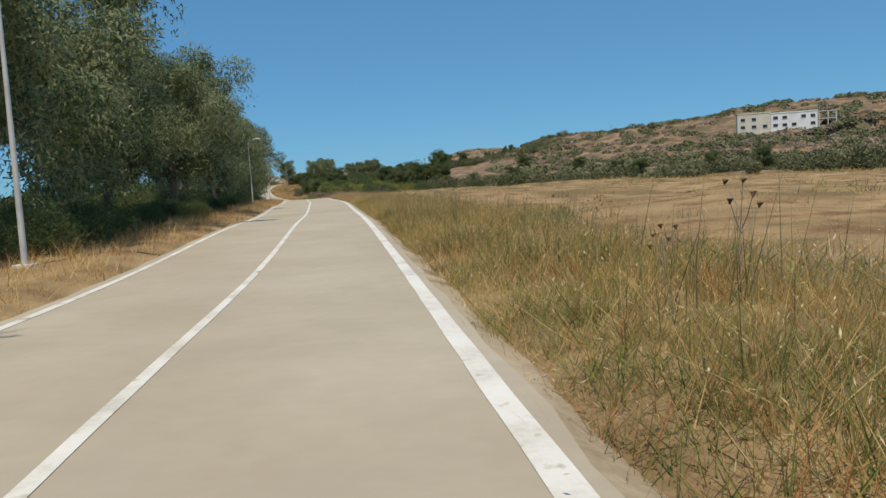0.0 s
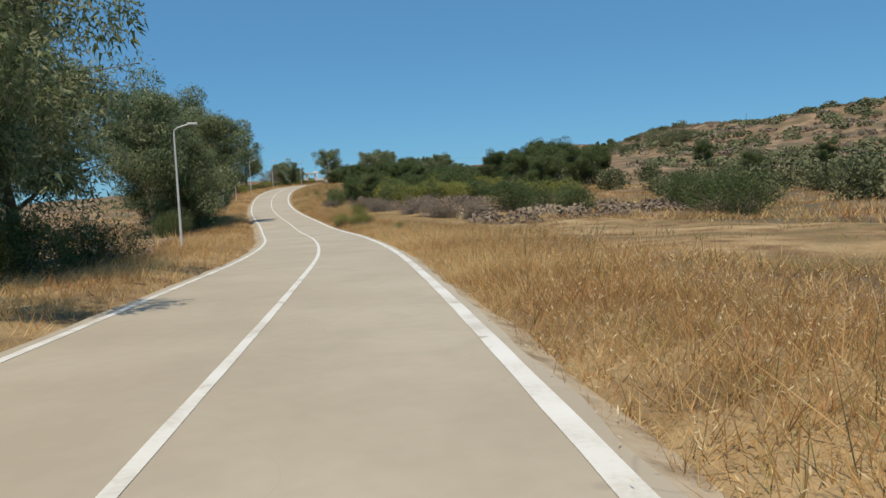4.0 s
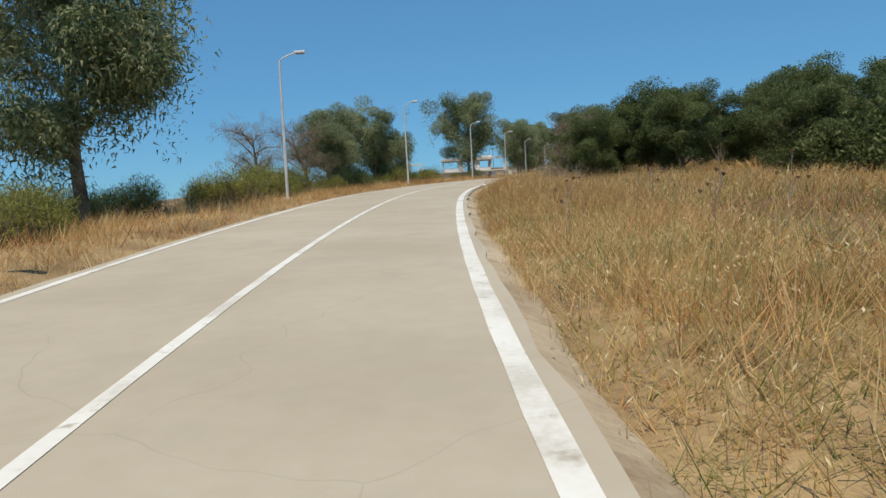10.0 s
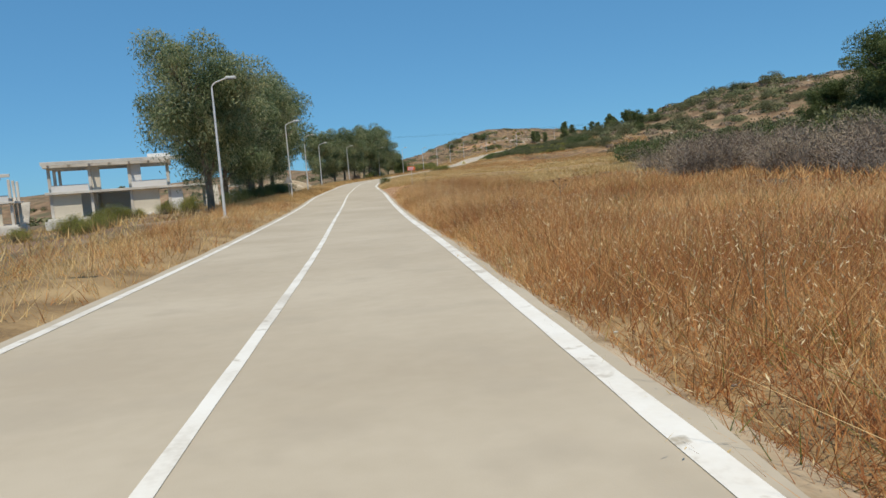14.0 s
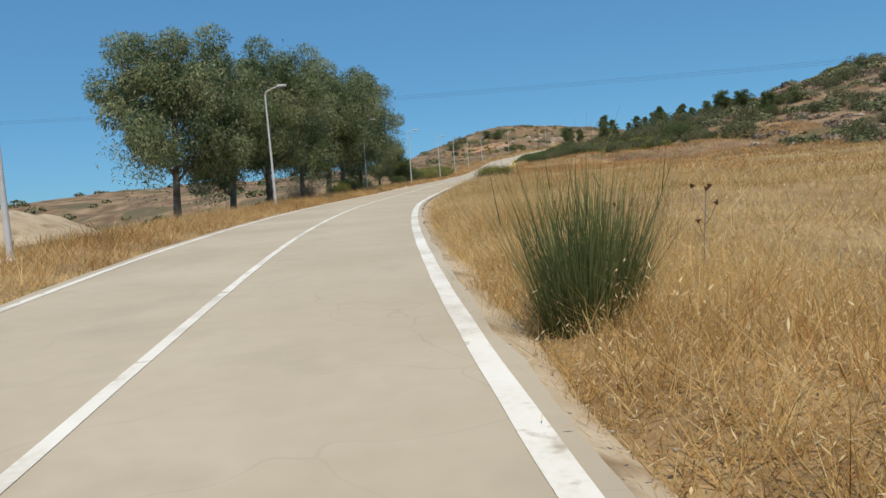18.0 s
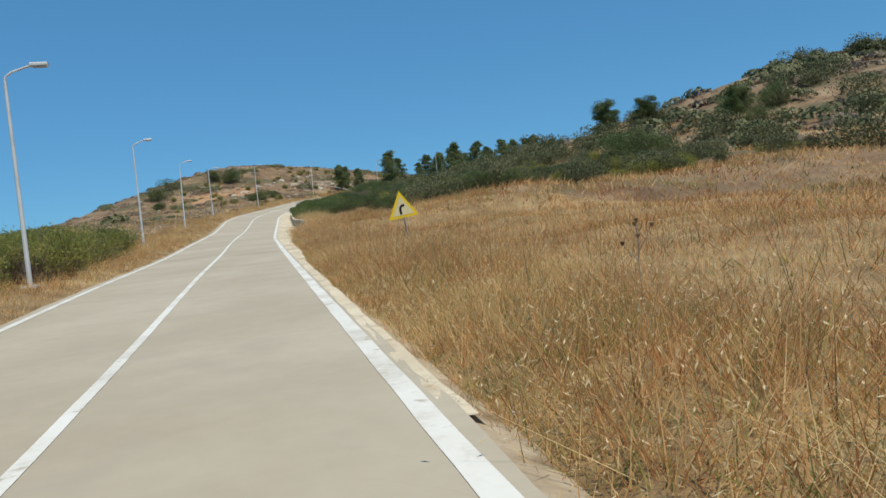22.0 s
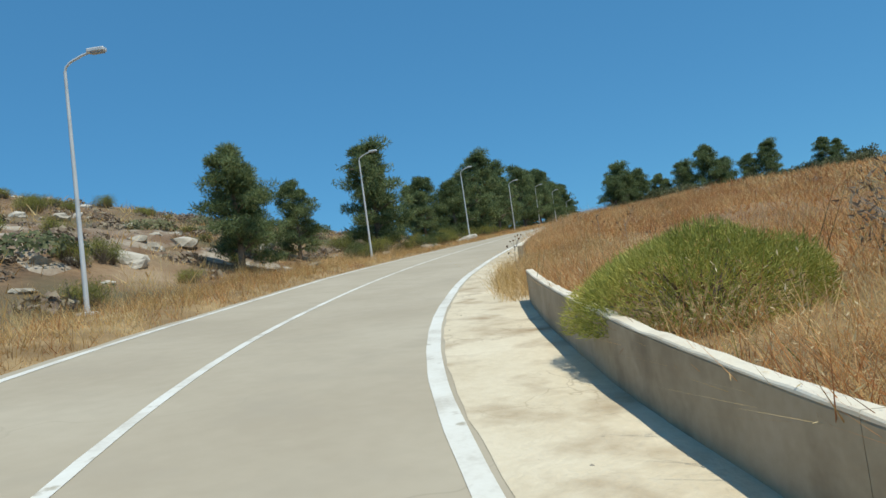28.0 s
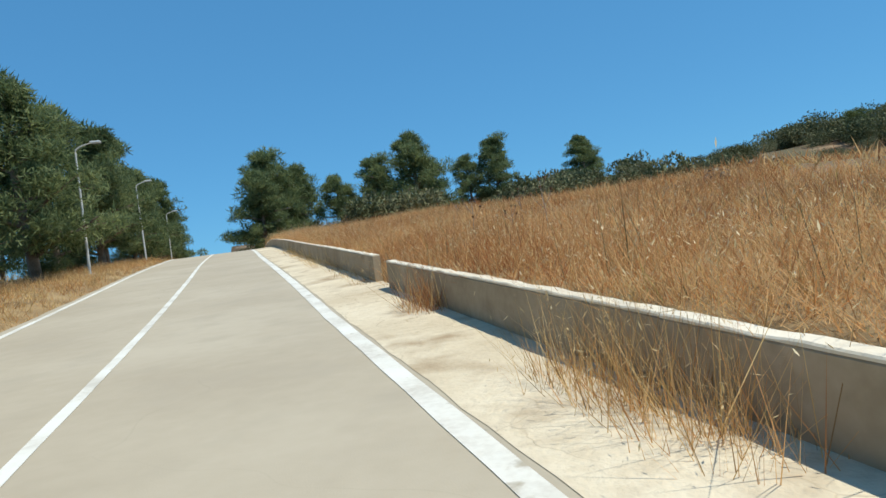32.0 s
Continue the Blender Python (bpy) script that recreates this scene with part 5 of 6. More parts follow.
open_ground = lambda s, d: ~((s > 414) & (s < 445) & (d > 0) & (d < pull_edge(s) + 0.3 * np.sin(s * 5.1))) & ~((s > 598) & (s < 852) & (d > 0) & (d < wall_place(s) + 0.26)) & ~((s > 576) & (s < 598) & (d > 0) & (d < 3.15 + 0.022 * (s - 576))) & ~((s > 633) & (s < 682) & (d > 0) & (d < 16)) & ~((s > 612) & (s < 634) & (d > 16) & (d < 46)) & ((s - 701.5) ** 2 + (d - 5.85) ** 2 > 1.9) & ~in_field(s, d)
anywhere = lambda s, d: s > -1e9
dry, green, russet = "dry straw-coloured grass on the verge", "green and yellowing weeds on the verge", "tall russet dry grass"
# stretch by stretch: from, to, then blades per square metre of straw, russet and green, and their height
ZONES = [(-6, 60, 55, 36, 190, 0.58), (60, 112, 85, 50, 60, 0.54), (112, 210, 100, 45, 16, 0.52), (210, 330, 78, 78, 44, 0.60), (330, 420, 45, 150, 20, 0.66),
         (420, 540, 190, 12, 1, 0.54), (538, 620, 80, 95, 42, 0.56), (604, 700, 70, 60, 8, 0.55), (700, 860, 60, 140, 4, 0.55)]
for k, (a, b, straw, rust, leafy, h) in enumerate(ZONES):
    for mat, name, label, dens, tall, patch in ((GOLDEN if a == 420 else STRAW, "dry_grass", dry, straw, h, 0.0), (RUSSET, "russet_grass", russet, rust, h * 1.1, 7.0 if rust < 80 else 0.0), (WEED, "green_weeds", green, leafy, h, 5.0)):
        meadow(name, mat, label, 10 * k + 1, dens * 1.8, a, b, 3.2, 7.2, tall, 0.0105, patch, open_ground, heads=0.34 if mat is not WEED else 0.0)
        meadow(name, mat, label, 10 * k + 2, dens * 0.5, a, b, 7.2, 17.0, tall * (0.6 if b < 120 else 0.9), 0.019, patch, open_ground, heads=0.2 if name == "dry_grass" else 0.0, spread=0.16)
        if dens > 30:
            meadow(name, mat, label, 10 * k + 3, dens * 0.08, a, b, 17.0, 62.0, tall * 0.9, 0.075, patch, open_ground, spread=0.35)
    thatch = WEED if leafy > 40 else RUSSET if rust > straw else GOLDEN if a == 420 else STRAW
    meadow("thatch", thatch, "low matted dry grass on the verge", 10 * k + 7, 300, a, b, 3.12, 6.4, 0.22, 0.013, 0.0, open_ground, lean=1.1)
    meadow("thatch", thatch, "low matted dry grass behind the verge", 10 * k + 8, 24, a, b, 6.4, 18.0, 0.24, 0.05, 0.0, open_ground, lean=1.1, spread=0.2)
    if straw > 30:
        meadow("dry_grass", STRAW, dry, 10 * k + 4, straw * 0.8, a, b, -8.2, -3.2, h * 0.85, 0.015, 0.0, anywhere)
    meadow("russet_grass", RUSSET, russet, 10 * k + 5, 16 + rust * 0.2, a, b, -9.0, -3.4, h * 0.9, 0.017, 6.0, anywhere)
    meadow("dry_grass", STRAW, dry, 10 * k + 6, 3.0, a, b, -40, -8, 0.6, 0.07, 0.0, anywhere, spread=0.35)
meadow("tall_weeds", STALK, "tall dark grey-green weed stalks on the verge", 201, 11, -6, 96, 4.2, 12, 1.15, 0.014, 6.0, open_ground, lean=0.13, spread=0.25)
meadow("tall_weeds", STALK, "tall dark grey-green weed stalks on the verge", 202, 3.0, 96, 420, 4.0, 10, 0.95, 0.013, 6.0, open_ground, lean=0.16, spread=0.25)
meadow("tall_weeds", STALK, "tall grey-green weed stalks in the dry grass", 204, 5.0, 490, 606, 4.2, 14, 0.9, 0.014, 5.0, open_ground, lean=0.16, spread=0.25)
meadow("tall_weeds", STALK, "dry brown weed stalks behind the wall", 203, 3.0, 700, 850, 4.6, 12, 0.95, 0.013, 6.0, open_ground, lean=0.16, spread=0.25)
meadow("russet_grass", RUSSET, "tall russet dry grass beside the bare earth", 221, 150, 421, 436, 4.2, 14, 0.85, 0.012, 0.0, open_ground, heads=0.3)
meadow("russet_grass", RUSSET, "tall russet dry grass behind the wall", 224, 200, 683, 699, 4.75, 9.5, 0.6, 0.010, 0.0, open_ground, lean=0.5, heads=0.3)
meadow("stubble", GOLDEN, "golden stubble on the open field", 225, 16.0, -10, 200, 8, 40, 0.20, 0.035, 0.0, in_field, lean=0.9, spread=0.3)
meadow("stubble", GOLDEN, "golden stubble on the open field", 230, 60.0, 162, 200, 8, 24, 0.28, 0.02, 0.0, in_field, lean=0.8, spread=0.2)
meadow("stubble", STRAW, "pale stubble on the open field", 227, 6.0, -10, 200, 30, 70, 0.24, 0.07, 0.0, in_field, lean=0.9, spread=0.4)
meadow("field_weeds", WEED, "green weeds scattered on the stubble field", 228, 22.0, -10, 150, 9, 60, 0.36, 0.035, 9.0, lambda s, d: in_field(s, d) & (rough(s, d, 5.5, 2.0) > 0.30), lean=0.7, tuft=26, spread=0.30)
meadow("field_weeds", STALK, "dark weeds scattered on the stubble field", 229, 8.0, -10, 150, 9, 34, 0.55, 0.022, 0.0, lambda s, d: in_field(s, d) & (rough(s, d, 4.5, 5.0) > 0.45), lean=0.4, tuft=30, spread=0.22)
meadow("russet_grass", RUSSET, "russet grass in patches on the golden meadow", 236, 26, 500, 604, 8.5, 30, 0.55, 0.03, 9.0, anywhere, spread=0.3)
meadow("golden_grass", GOLDEN, "tall golden grass along the foot of the mound", 234, 60, 684, 748, -9.5, -3.6, 0.75, 0.012, 5.0, anywhere, lean=0.35, heads=0.3)
meadow("dry_grass", STRAW, "dry grass on the stony mound", 235, 9, 684, 748, -34, -9, 0.5, 0.03, 6.0, anywhere, spread=0.25)
for a, b, d0, k in ((776.9, 779.6, 3.8, 231), (767.8, 770.2, 3.95, 232), (783.6, 785.0, 3.95, 233)):
    meadow("russet_grass", RUSSET, "clump of russet grass at the wall's foot", k, 420, a, b, d0, 4.3, 0.85, 0.008, 0.0, anywhere, lean=0.35, heads=0.3)
    meadow("dry_grass", STRAW, "clump of dry grass at the wall's foot", k + 10, 300, a, b, d0 - 0.05, 4.3, 0.95, 0.007, 0.0, anywhere, lean=0.32, heads=0.6)
meadow("golden_grass", GOLDEN, "tall golden dry grass beside the wall's end", 226, 230, 709.6, 720.4, 4.35, 8.0, 0.68, 0.009, 0.0, anywhere, lean=0.45, heads=0.45)
meadow("golden_grass", GOLDEN, "tall golden dry grass behind the wall", 222, 330, 623, 632.6, 4.95, 7.5, 0.8, 0.009, 0.0, anywhere, lean=0.35, heads=0.4)
meadow("dry_grass", STRAW, dry, 223, 230, 455, 600, 3.2, 4.3, 0.36, 0.009, 0.0, open_ground, lean=0.6, heads=0.3)
meadow("dry_grass", STRAW, "dry weeds grown over the sandy roadside", 215, 170, 572, 618, 3.7, 5.4, 0.42, 0.009, 2.2, anywhere, lean=0.7, heads=0.3)
meadow("russet_grass", RUSSET, "russet weeds grown over the sandy roadside", 216, 120, 590, 619.5, 4.0, 5.8, 0.6, 0.009, 1.8, anywhere, lean=0.5, heads=0.3)
for a, b, d0, d1, k in ((789, 812, 3.95, 4.46, 212), (710.5, 720.5, 4.35, 4.9, 213), (590, 620, 3.45, 4.4, 214)):
    meadow("dry_grass", STRAW, "dry grass grown through cracks at the wall's foot", k, 260, a, b, d0, d1, 0.5, 0.010, 3.0, anywhere, heads=0.1)


def scrub(name, mat, label, seed, n, s0, s1, d0, d1, wide, high, patch, k=64, leaf=0.24):
    """Low cushions of scrub on the far slopes, joined."""
    rng = np.random.default_rng(seed)
    s, d = rng.uniform(s0, s1, n), rng.uniform(d0, d1, n)
    m = rough(s, d, patch, seed) + 0.4 * rough(s, d, patch * 0.3, seed + 2) > rng.uniform(-0.25, 0.35, n)
    P = ground_at(s[m], d[m])
    size = np.repeat(rng.uniform(0.5, 1.3, len(P)), k)[:, None]
    c = np.repeat(P, k, 0)
    q = rng.normal(size=(len(c), 3))
    q[:, 2] = np.abs(q[:, 2])
    q /= np.linalg.norm(q, axis=1)[:, None]
    p = c + q * size * np.array([wide, wide, high]) * rng.uniform(0.75, 1.05, (len(c), 1)) - (0, 0, 0.15)
    t = np.cross(q, rng.normal(size=q.shape))
    t /= np.linalg.norm(t, axis=1)[:, None]
    b = np.cross(q, t)
    r = size * wide * leaf * rng.uniform(0.6, 1.3, (len(c), 1))
    t, b = t * r, b * r + q * r * 0.5
    V = np.stack([p - t, p + t, p + b * 1.2], 1).reshape(-1, 3)
    return tagged(new(name, mesh_from(name, V, np.arange(len(V)).reshape(-1, 3), mat)), label, "scrub", kind="stuff")


scrub("hillside_scrub", SCRUB, "dark green scrub covering the dry hillside", 41, 8000, -10, 480, 90, 430, 2.6, 1.8, 60.0, 76, 0.20)
scrub("hillside_scrub", SCRUB, "dark green scrub covering the dry hillside", 42, 2400, 470, 720, 50, 260, 2.2, 1.5, 45.0, 160, 0.14)
scrub("hillside_heath", HEATH, "low brown heath on the stony hillside", 43, 6500, 400, 760, 48, 240, 1.5, 0.6, 30.0)
scrub("hillside_heath", HEATH, "low brown heath on the dry hillside", 48, 3800, -10, 420, 90, 430, 2.4, 1.0, 42.0)
scrub("hillside_heath", HEATH, "low brown heath on the stony mound", 44, 2900, 655, 790, -75, -8, 0.8, 0.45, 16.0, 110, 0.15)
scrub("hillside_scrub", SCRUB, "dark green scrub on the stony mound", 45, 230, 650, 790, -75, -12, 1.9, 0.8, 26.0, 760, 0.055)
scrub("lowland_scrub", SCRUB, "dark scrub on the plain below the road", 46, 900, 100, 700, -260, -22, 2.2, 1.6, 50.0)
scrub("low_heath", HEATH, "low grey-brown heath beside the cut field", 49, 900, 158, 232, 13, 36, 1.1, 0.75, 13.0, 130, 0.13)
scrub("low_heath", HEATH, "low brown heath above the retaining wall", 47, 300, 720, 850, 14, 60, 0.6, 0.4, 14.0, 110, 0.14)


# ---- rocks ----
def rock_mesh(seed):
    rng = np.random.default_rng(seed)
    bm = bmesh.new()
    bmesh.ops.create_icosphere(bm, subdivisions=2, radius=0.5)
    o = rng.normal(size=3) * 9
    for v in bm.verts:
        n = noise.noise(Vector(v.co) * 2.2 + Vector(o)) * 0.5 + noise.noise(Vector(v.co) * 5 + Vector(o)) * 0.2
        v.co *= 1 + n
        v.co.z *= 0.6
    return bm_mesh("rock", bm, ROCK)


stones = [rock_mesh(200 + i) for i in range(5)]


def strew(n, seed, s0, s1, d0, d1, lo, hi, label, group):
    rng = random.Random(seed)
    for _ in range(n):
        p = ground_at(rng.uniform(s0, s1), rng.uniform(d0, d1))
        z = rng.uniform(lo, hi) * rng.uniform(0.5, 1)
        ob = new("rock", rng.choice(stones))
        ob.matrix_basis = pose(p[0], p[1], p[2] + 0.02 * z, rng.uniform(-15, 15), rng.uniform(-15, 15), rng.uniform(0, 360)) @ Matrix.Diagonal((z * rng.uniform(0.8, 1.6), z, z * rng.uniform(0.6, 1.0), 1))
        tagged(ob, label, "rock", group)


strew(90, 1, 690, 745, -40, -7, 0.3, 1.5, "pale limestone rock on the stony slope", "rocks on the mound")
strew(14, 2, 742, 768, -9, -6, 0.5, 2.0, "pale limestone outcrop beside the road", "rocks on the mound")
strew(60, 3, 560, 720, 40, 150, 0.4, 2.0, "pale limestone rock on the hillside", "rocks on the hillside")
strew(26, 4, 60, 200, 5, 30, 0.1, 0.35, "small pale stone in dry grass", "stones on the field")
strew(30, 8, 714, 736, -21, -9.5, 0.5, 1.7, "pale limestone slab on the broken slope", "rocks on the mound")


def gravel(name, label, n, seed, s0, s1, d0, d1, lo, hi, mat):
    """Many small loose stones of one stretch, joined."""
    rng = np.random.default_rng(seed)
    P = ground_at(rng.uniform(s0, s1, n), rng.uniform(d0, d1, n))
    for k in range(n):
        s, d = road_place(P[k:k + 1, 0], P[k:k + 1, 1])
        if d[0] < 4.0:
            P[k, 2] = max(P[k, 2], along(s[0], d[0])[2] - 0.01)
        if 416 < s[0] < 445 and d[0] < pull_edge(s[0]):
            P[k, 2] += 0.045
    bm = bmesh.new()
    bmesh.ops.create_icosphere(bm, subdivisions=1, radius=0.5)
    ball = np.array([v.co for v in bm.verts])
    faces = np.array([[v.index for v in f.verts] for f in bm.faces])
    bm.free()
    V, F = [], []
    for k in range(n):
        z = rng.uniform(lo, hi)
        V.append(ball * (1 + rng.normal(size=(len(ball), 1)) * 0.18) * z * np.array([rng.uniform(0.8, 1.5), 1, 0.6]) @ np.array(Matrix.Rotation(rng.uniform(0, 6.28), 3, "Z")) + P[k] + (0, 0, 0.25 * z))
        F.append(faces + k * len(ball))
    tagged(new(name, mesh_from(name, np.concatenate(V), np.concatenate(F), mat)), label, "stones", kind="stuff")


gravel("gravel", "small stones and clods on the bare reddish earth", 700, 5, 420, 444, 3.3, 11.0, 0.015, 0.075, DIRT)
gravel("gravel", "pale stone chips on the bare reddish earth", 260, 6, 420, 444, 3.3, 11.0, 0.015, 0.06, ROCK)
gravel("clods", "clods of dry earth on the stubble field", 1300, 9, -8, 135, 9.5, 34.0, 0.06, 0.24, STUBBLE)
gravel("gravel", "loose chips of stone on the apron", 700, 7, 600, 850, 3.15, 4.0, 0.012, 0.045, ROCK)
gravel("gravel", "small stones on the dusty verge", 900, 8, -4, 590, 3.0, 3.6, 0.012, 0.04, ROCK)



def bare_patch(s, d, long, wide, mat, name, label, seed):
    """An uneven patch of bare ground on the slope."""
    n = 30
    a, r = np.meshgrid(np.linspace(0, 2 * np.pi, 2 * n), np.linspace(0, 1, n // 2))
    edge = 1 + 0.22 * np.sin(3 * a + seed) + 0.16 * np.sin(5 * a + 2 * seed) + 0.10 * np.sin(11 * a + seed)
    P = ground_at(s + long * r * edge * np.cos(a), d + wide * r * edge * np.sin(a))
    P[..., 2] += 0.10 + 0.10 * rough(P[..., 0], P[..., 1], 2.3, seed) - 0.45 * (r > 0.97)
    m = 2 * n
    k = (np.arange(n // 2 - 1)[:, None] * m + np.arange(m - 1)).ravel()
    me = mesh_from(name, P.reshape(-1, 3), np.stack([k, k + 1, k + 1 + m, k + m], -1), mat, True)
    tagged(new(name, me), label, "ground", kind="structure")


bare_patch(724.0, -15.0, 6.0, 3.6, SCAR, "rock_scar", "pale broken limestone face on the mound", 1.0)
bare_patch(731.0, -10.5, 3.6, 1.6, SCAR, "rock_scar", "pale broken limestone face on the mound", 2.4)
bare_patch(708.0, -19.5, 3.2, 5.0, DIRT, "bare_earth", "bare orange earth on the stony mound", 3.1)
bare_patch(703.0, -26.0, 3.5, 4.0, DIRT, "bare_earth", "bare orange earth on the stony mound", 0.4)


# ---- dry thistles ----
def thistle(seed):
    """A tall brown stalk with side stems that end in flat dry heads."""
    rng = np.random.default_rng(seed)
    root = tagged(new("dry_thistle"), "tall dry thistle with brown seed heads in grass", "plant", "dry thistles")
    tops = [np.array([rng.normal() * 0.05, rng.normal() * 0.05, 1.05])]
    rods = [(np.array([(0, 0, -0.1), tops[0] * 0.5 + (0.02, 0, 0), tops[0]]), np.array([0.008, 0.006, 0.004]))]
    for k in range(4):
        a, u = k * 1.7 + rng.uniform(0, 1), rng.uniform(0.45, 0.75)
        tip = tops[0] * u + np.array([math.cos(a) * 0.2, math.sin(a) * 0.2, rng.uniform(0.2, 0.34)])
        rods.append((np.array([tops[0] * u, (tops[0] * u + tip) / 2 + (0, 0, -0.03), tip]), np.array([0.005, 0.004, 0.003])))
        tops.append(tip)
    v, f = tubes(rods, 4)
    part("stalk", mesh_from("stalk", v, f, TWIG, True), root)
    bm = bmesh.new()
    bmesh.ops.create_cone(bm, cap_ends=True, segments=7, radius1=0.008, radius2=0.032, depth=0.045)
    for v in bm.verts:
        v.co += Vector(rng.normal(size=3)) * 0.004
    head = bm_mesh("seed_head", bm, THISTLE)
    for p in tops:
        part("seed_head", head, root, m=Matrix.Translation(p) @ Matrix.Rotation(rng.normal() * 0.3, 4, "X"))
    root.location = (0, 0, -500)
    PROTOS.append(root)
    return root


THISTLE = material("brown_thistle_heads", [(0.13, 0.075, 0.04), (0.22, 0.135, 0.075), (0.32, 0.22, 0.13)], 0.3, 0.9, 0.3, 0.01, obj_vary=0.4)
thistles = [thistle(301 + i) for i in range(4)]
scatter(thistles, "dry thistles", 26, 41, 262, 420, 3.9, 9.5, 0.8, 1.25)
scatter(thistles, "dry thistles", 14, 42, 468, 580, 4.2, 9.5, 0.7, 1.1)
scatter(thistles, "dry thistles", 34, 43, 703, 850, 4.8, 10.5, 0.7, 1.15)
scatter(thistles, "dry thistles", 8, 44, 4, 100, 4.6, 9.0, 0.8, 1.3)


# ---- road signs ----
def triangle(bm, size, y, thick):
    v = [bm.verts.new((x * size, yy, z * size)) for yy in (y, y + thick) for x, z in ((-0.5, 0), (0.5, 0), (0, 0.87))]
    bm.faces.new(v[:3])
    bm.faces.new(v[5:2:-1])
    for i in range(3):
        j = (i + 1) % 3
        bm.faces.new((v[i], v[3 + i], v[3 + j], v[j]))


def bend_sign(p, turn):
    root = tagged(new("warning_sign"), "yellow triangular bend warning sign on a leaning grey post", "road sign")
    v, f = tubes([(np.array([(0, 0.03, -0.3), (0, 0.03, 0.6), (0, 0.03, 1.95)]), np.full(3, 0.035))], 8)
    part("post", mesh_from("post", v, f, RUST, True), root)
    bm = bmesh.new()
    triangle(bm, 1.12, -0.02, 0.015)
    bmesh.ops.translate(bm, verts=bm.verts, vec=(0, 0, 1.05))
    plate = part("plate", bm_mesh("plate", bm, YELLOW), root)
    bm = bmesh.new()
    triangle(bm, 0.80, -0.026, 0.004)
    bmesh.ops.translate(bm, verts=bm.verts, vec=(0, 0, 1.145))
    part("field", bm_mesh("field", bm, SIGNFIELD), plate, "pale yellow field")
    bm = bmesh.new()
    path = [(-0.08, 1.19), (-0.085, 1.31), (-0.07, 1.42), (-0.01, 1.475), (0.09, 1.49)]
    for (x0, z0), (x1, z1) in zip(path, path[1:]):
        l = math.hypot(x1 - x0, z1 - z0)
        nx, nz = -(z1 - z0) / l * 0.042, (x1 - x0) / l * 0.042
        ex, ez = (x1 - x0) / l * 0.012, (z1 - z0) / l * 0.012
        q = [(x0 - nx - ex, z0 - nz - ez), (x0 + nx - ex, z0 + nz - ez), (x1 + nx + ex, z1 + nz + ez), (x1 - nx + ex, z1 - nz + ez)]
        a = [bm.verts.new((x, -0.032, z)) for x, z in q]
        b = [bm.verts.new((x, -0.026, z)) for x, z in q]
        bm.faces.new(a)
        for i in range(4):
            bm.faces.new((a[i], b[i], b[(i + 1) % 4], a[(i + 1) % 4]))
    part("bend_arrow", bm_mesh("bend_arrow", bm, BLACK), plate, "black curved arrow")
    root.matrix_basis = pose(p[0], p[1], p[2], 0, -7.0, turn)
    return root


SIGNFIELD = material("faded_yellow_sign_field", [(0.62, 0.54, 0.30), (0.70, 0.62, 0.38)], 0.4, 0.5, 0.0)
p = ground_at(582.6, 7.0)
bend_sign(p, -20.0)


def villa_sign(p, turn):
    root = tagged(new("direction_sign"), "orange-red arrow sign board on a thin post in the grass", "sign")
    v, f = tubes([(np.array([(0, 0.02, -0.3), (0, 0.02, 0.8), (0, 0.02, 1.75)]), np.full(3, 0.02))], 6)
    part("post", mesh_from("post", v, f, METAL, True), root)
    board = part("board", box_mesh("board", ORANGE, -0.42, 0.30, -0.02, 0.0, 1.68, 2.12, bevel=0.004), root)
    bm = bmesh.new()
    pts = [(0.305, 1.64), (0.47, 1.90), (0.305, 2.16)]
    a = [bm.verts.new((x, -0.024, z)) for x, z in pts]
    b = [bm.verts.new((x, 0.0, z)) for x, z in pts]
    bm.faces.new(a)
    bm.faces.new(b[::-1])
    for i in range(3):
        bm.faces.new((a[i], b[i], b[(i + 1) % 3], a[(i + 1) % 3]))
    part("arrow_point", bm_mesh("arrow_point", bm, ORANGE), root)
    for x0, x1, z in ((-0.34, 0.24, 1.98), (-0.30, 0.22, 1.80)):
        part("lettering_bar", box_mesh("lettering_bar", PALE, x0, x1, -0.026, -0.0205, z - 0.05, z + 0.05, bevel=0.0), board, "pale bar of lettering with blue edge")
        part("lettering_bar", box_mesh("lettering_bar", BLUE, x0 + 0.02, x1 - 0.02, -0.030, -0.0265, z - 0.022, z + 0.022, bevel=0.0), board, "blue bar of lettering")
    root.matrix_basis = pose(p[0], p[1], p[2], 0, 0, turn)


villa_sign(ground_at(445.0, 6.6), -14.0)


def back_sign(p, turn):
    root = tagged(new("road_sign"), "grey back of a small triangular road sign on a post", "road sign")
    v, f = tubes([(np.array([(0, 0.03, -0.2), (0, 0.03, 0.6), (0, 0.03, 1.9)]), np.full(3, 0.03))], 8)
    part("post", mesh_from("post", v, f, RUST, True), root)
    bm = bmesh.new()
    triangle(bm, 0.75, -0.02, 0.012)
    bmesh.ops.translate(bm, verts=bm.verts, vec=(0, 0, 1.3))
    part("plate", bm_mesh("plate", bm, RUST), root)
    root.matrix_basis = pose(p[0], p[1], p[2], 0, 0, turn)


back_sign(ground_at(431.2, -5.3), -5.0)


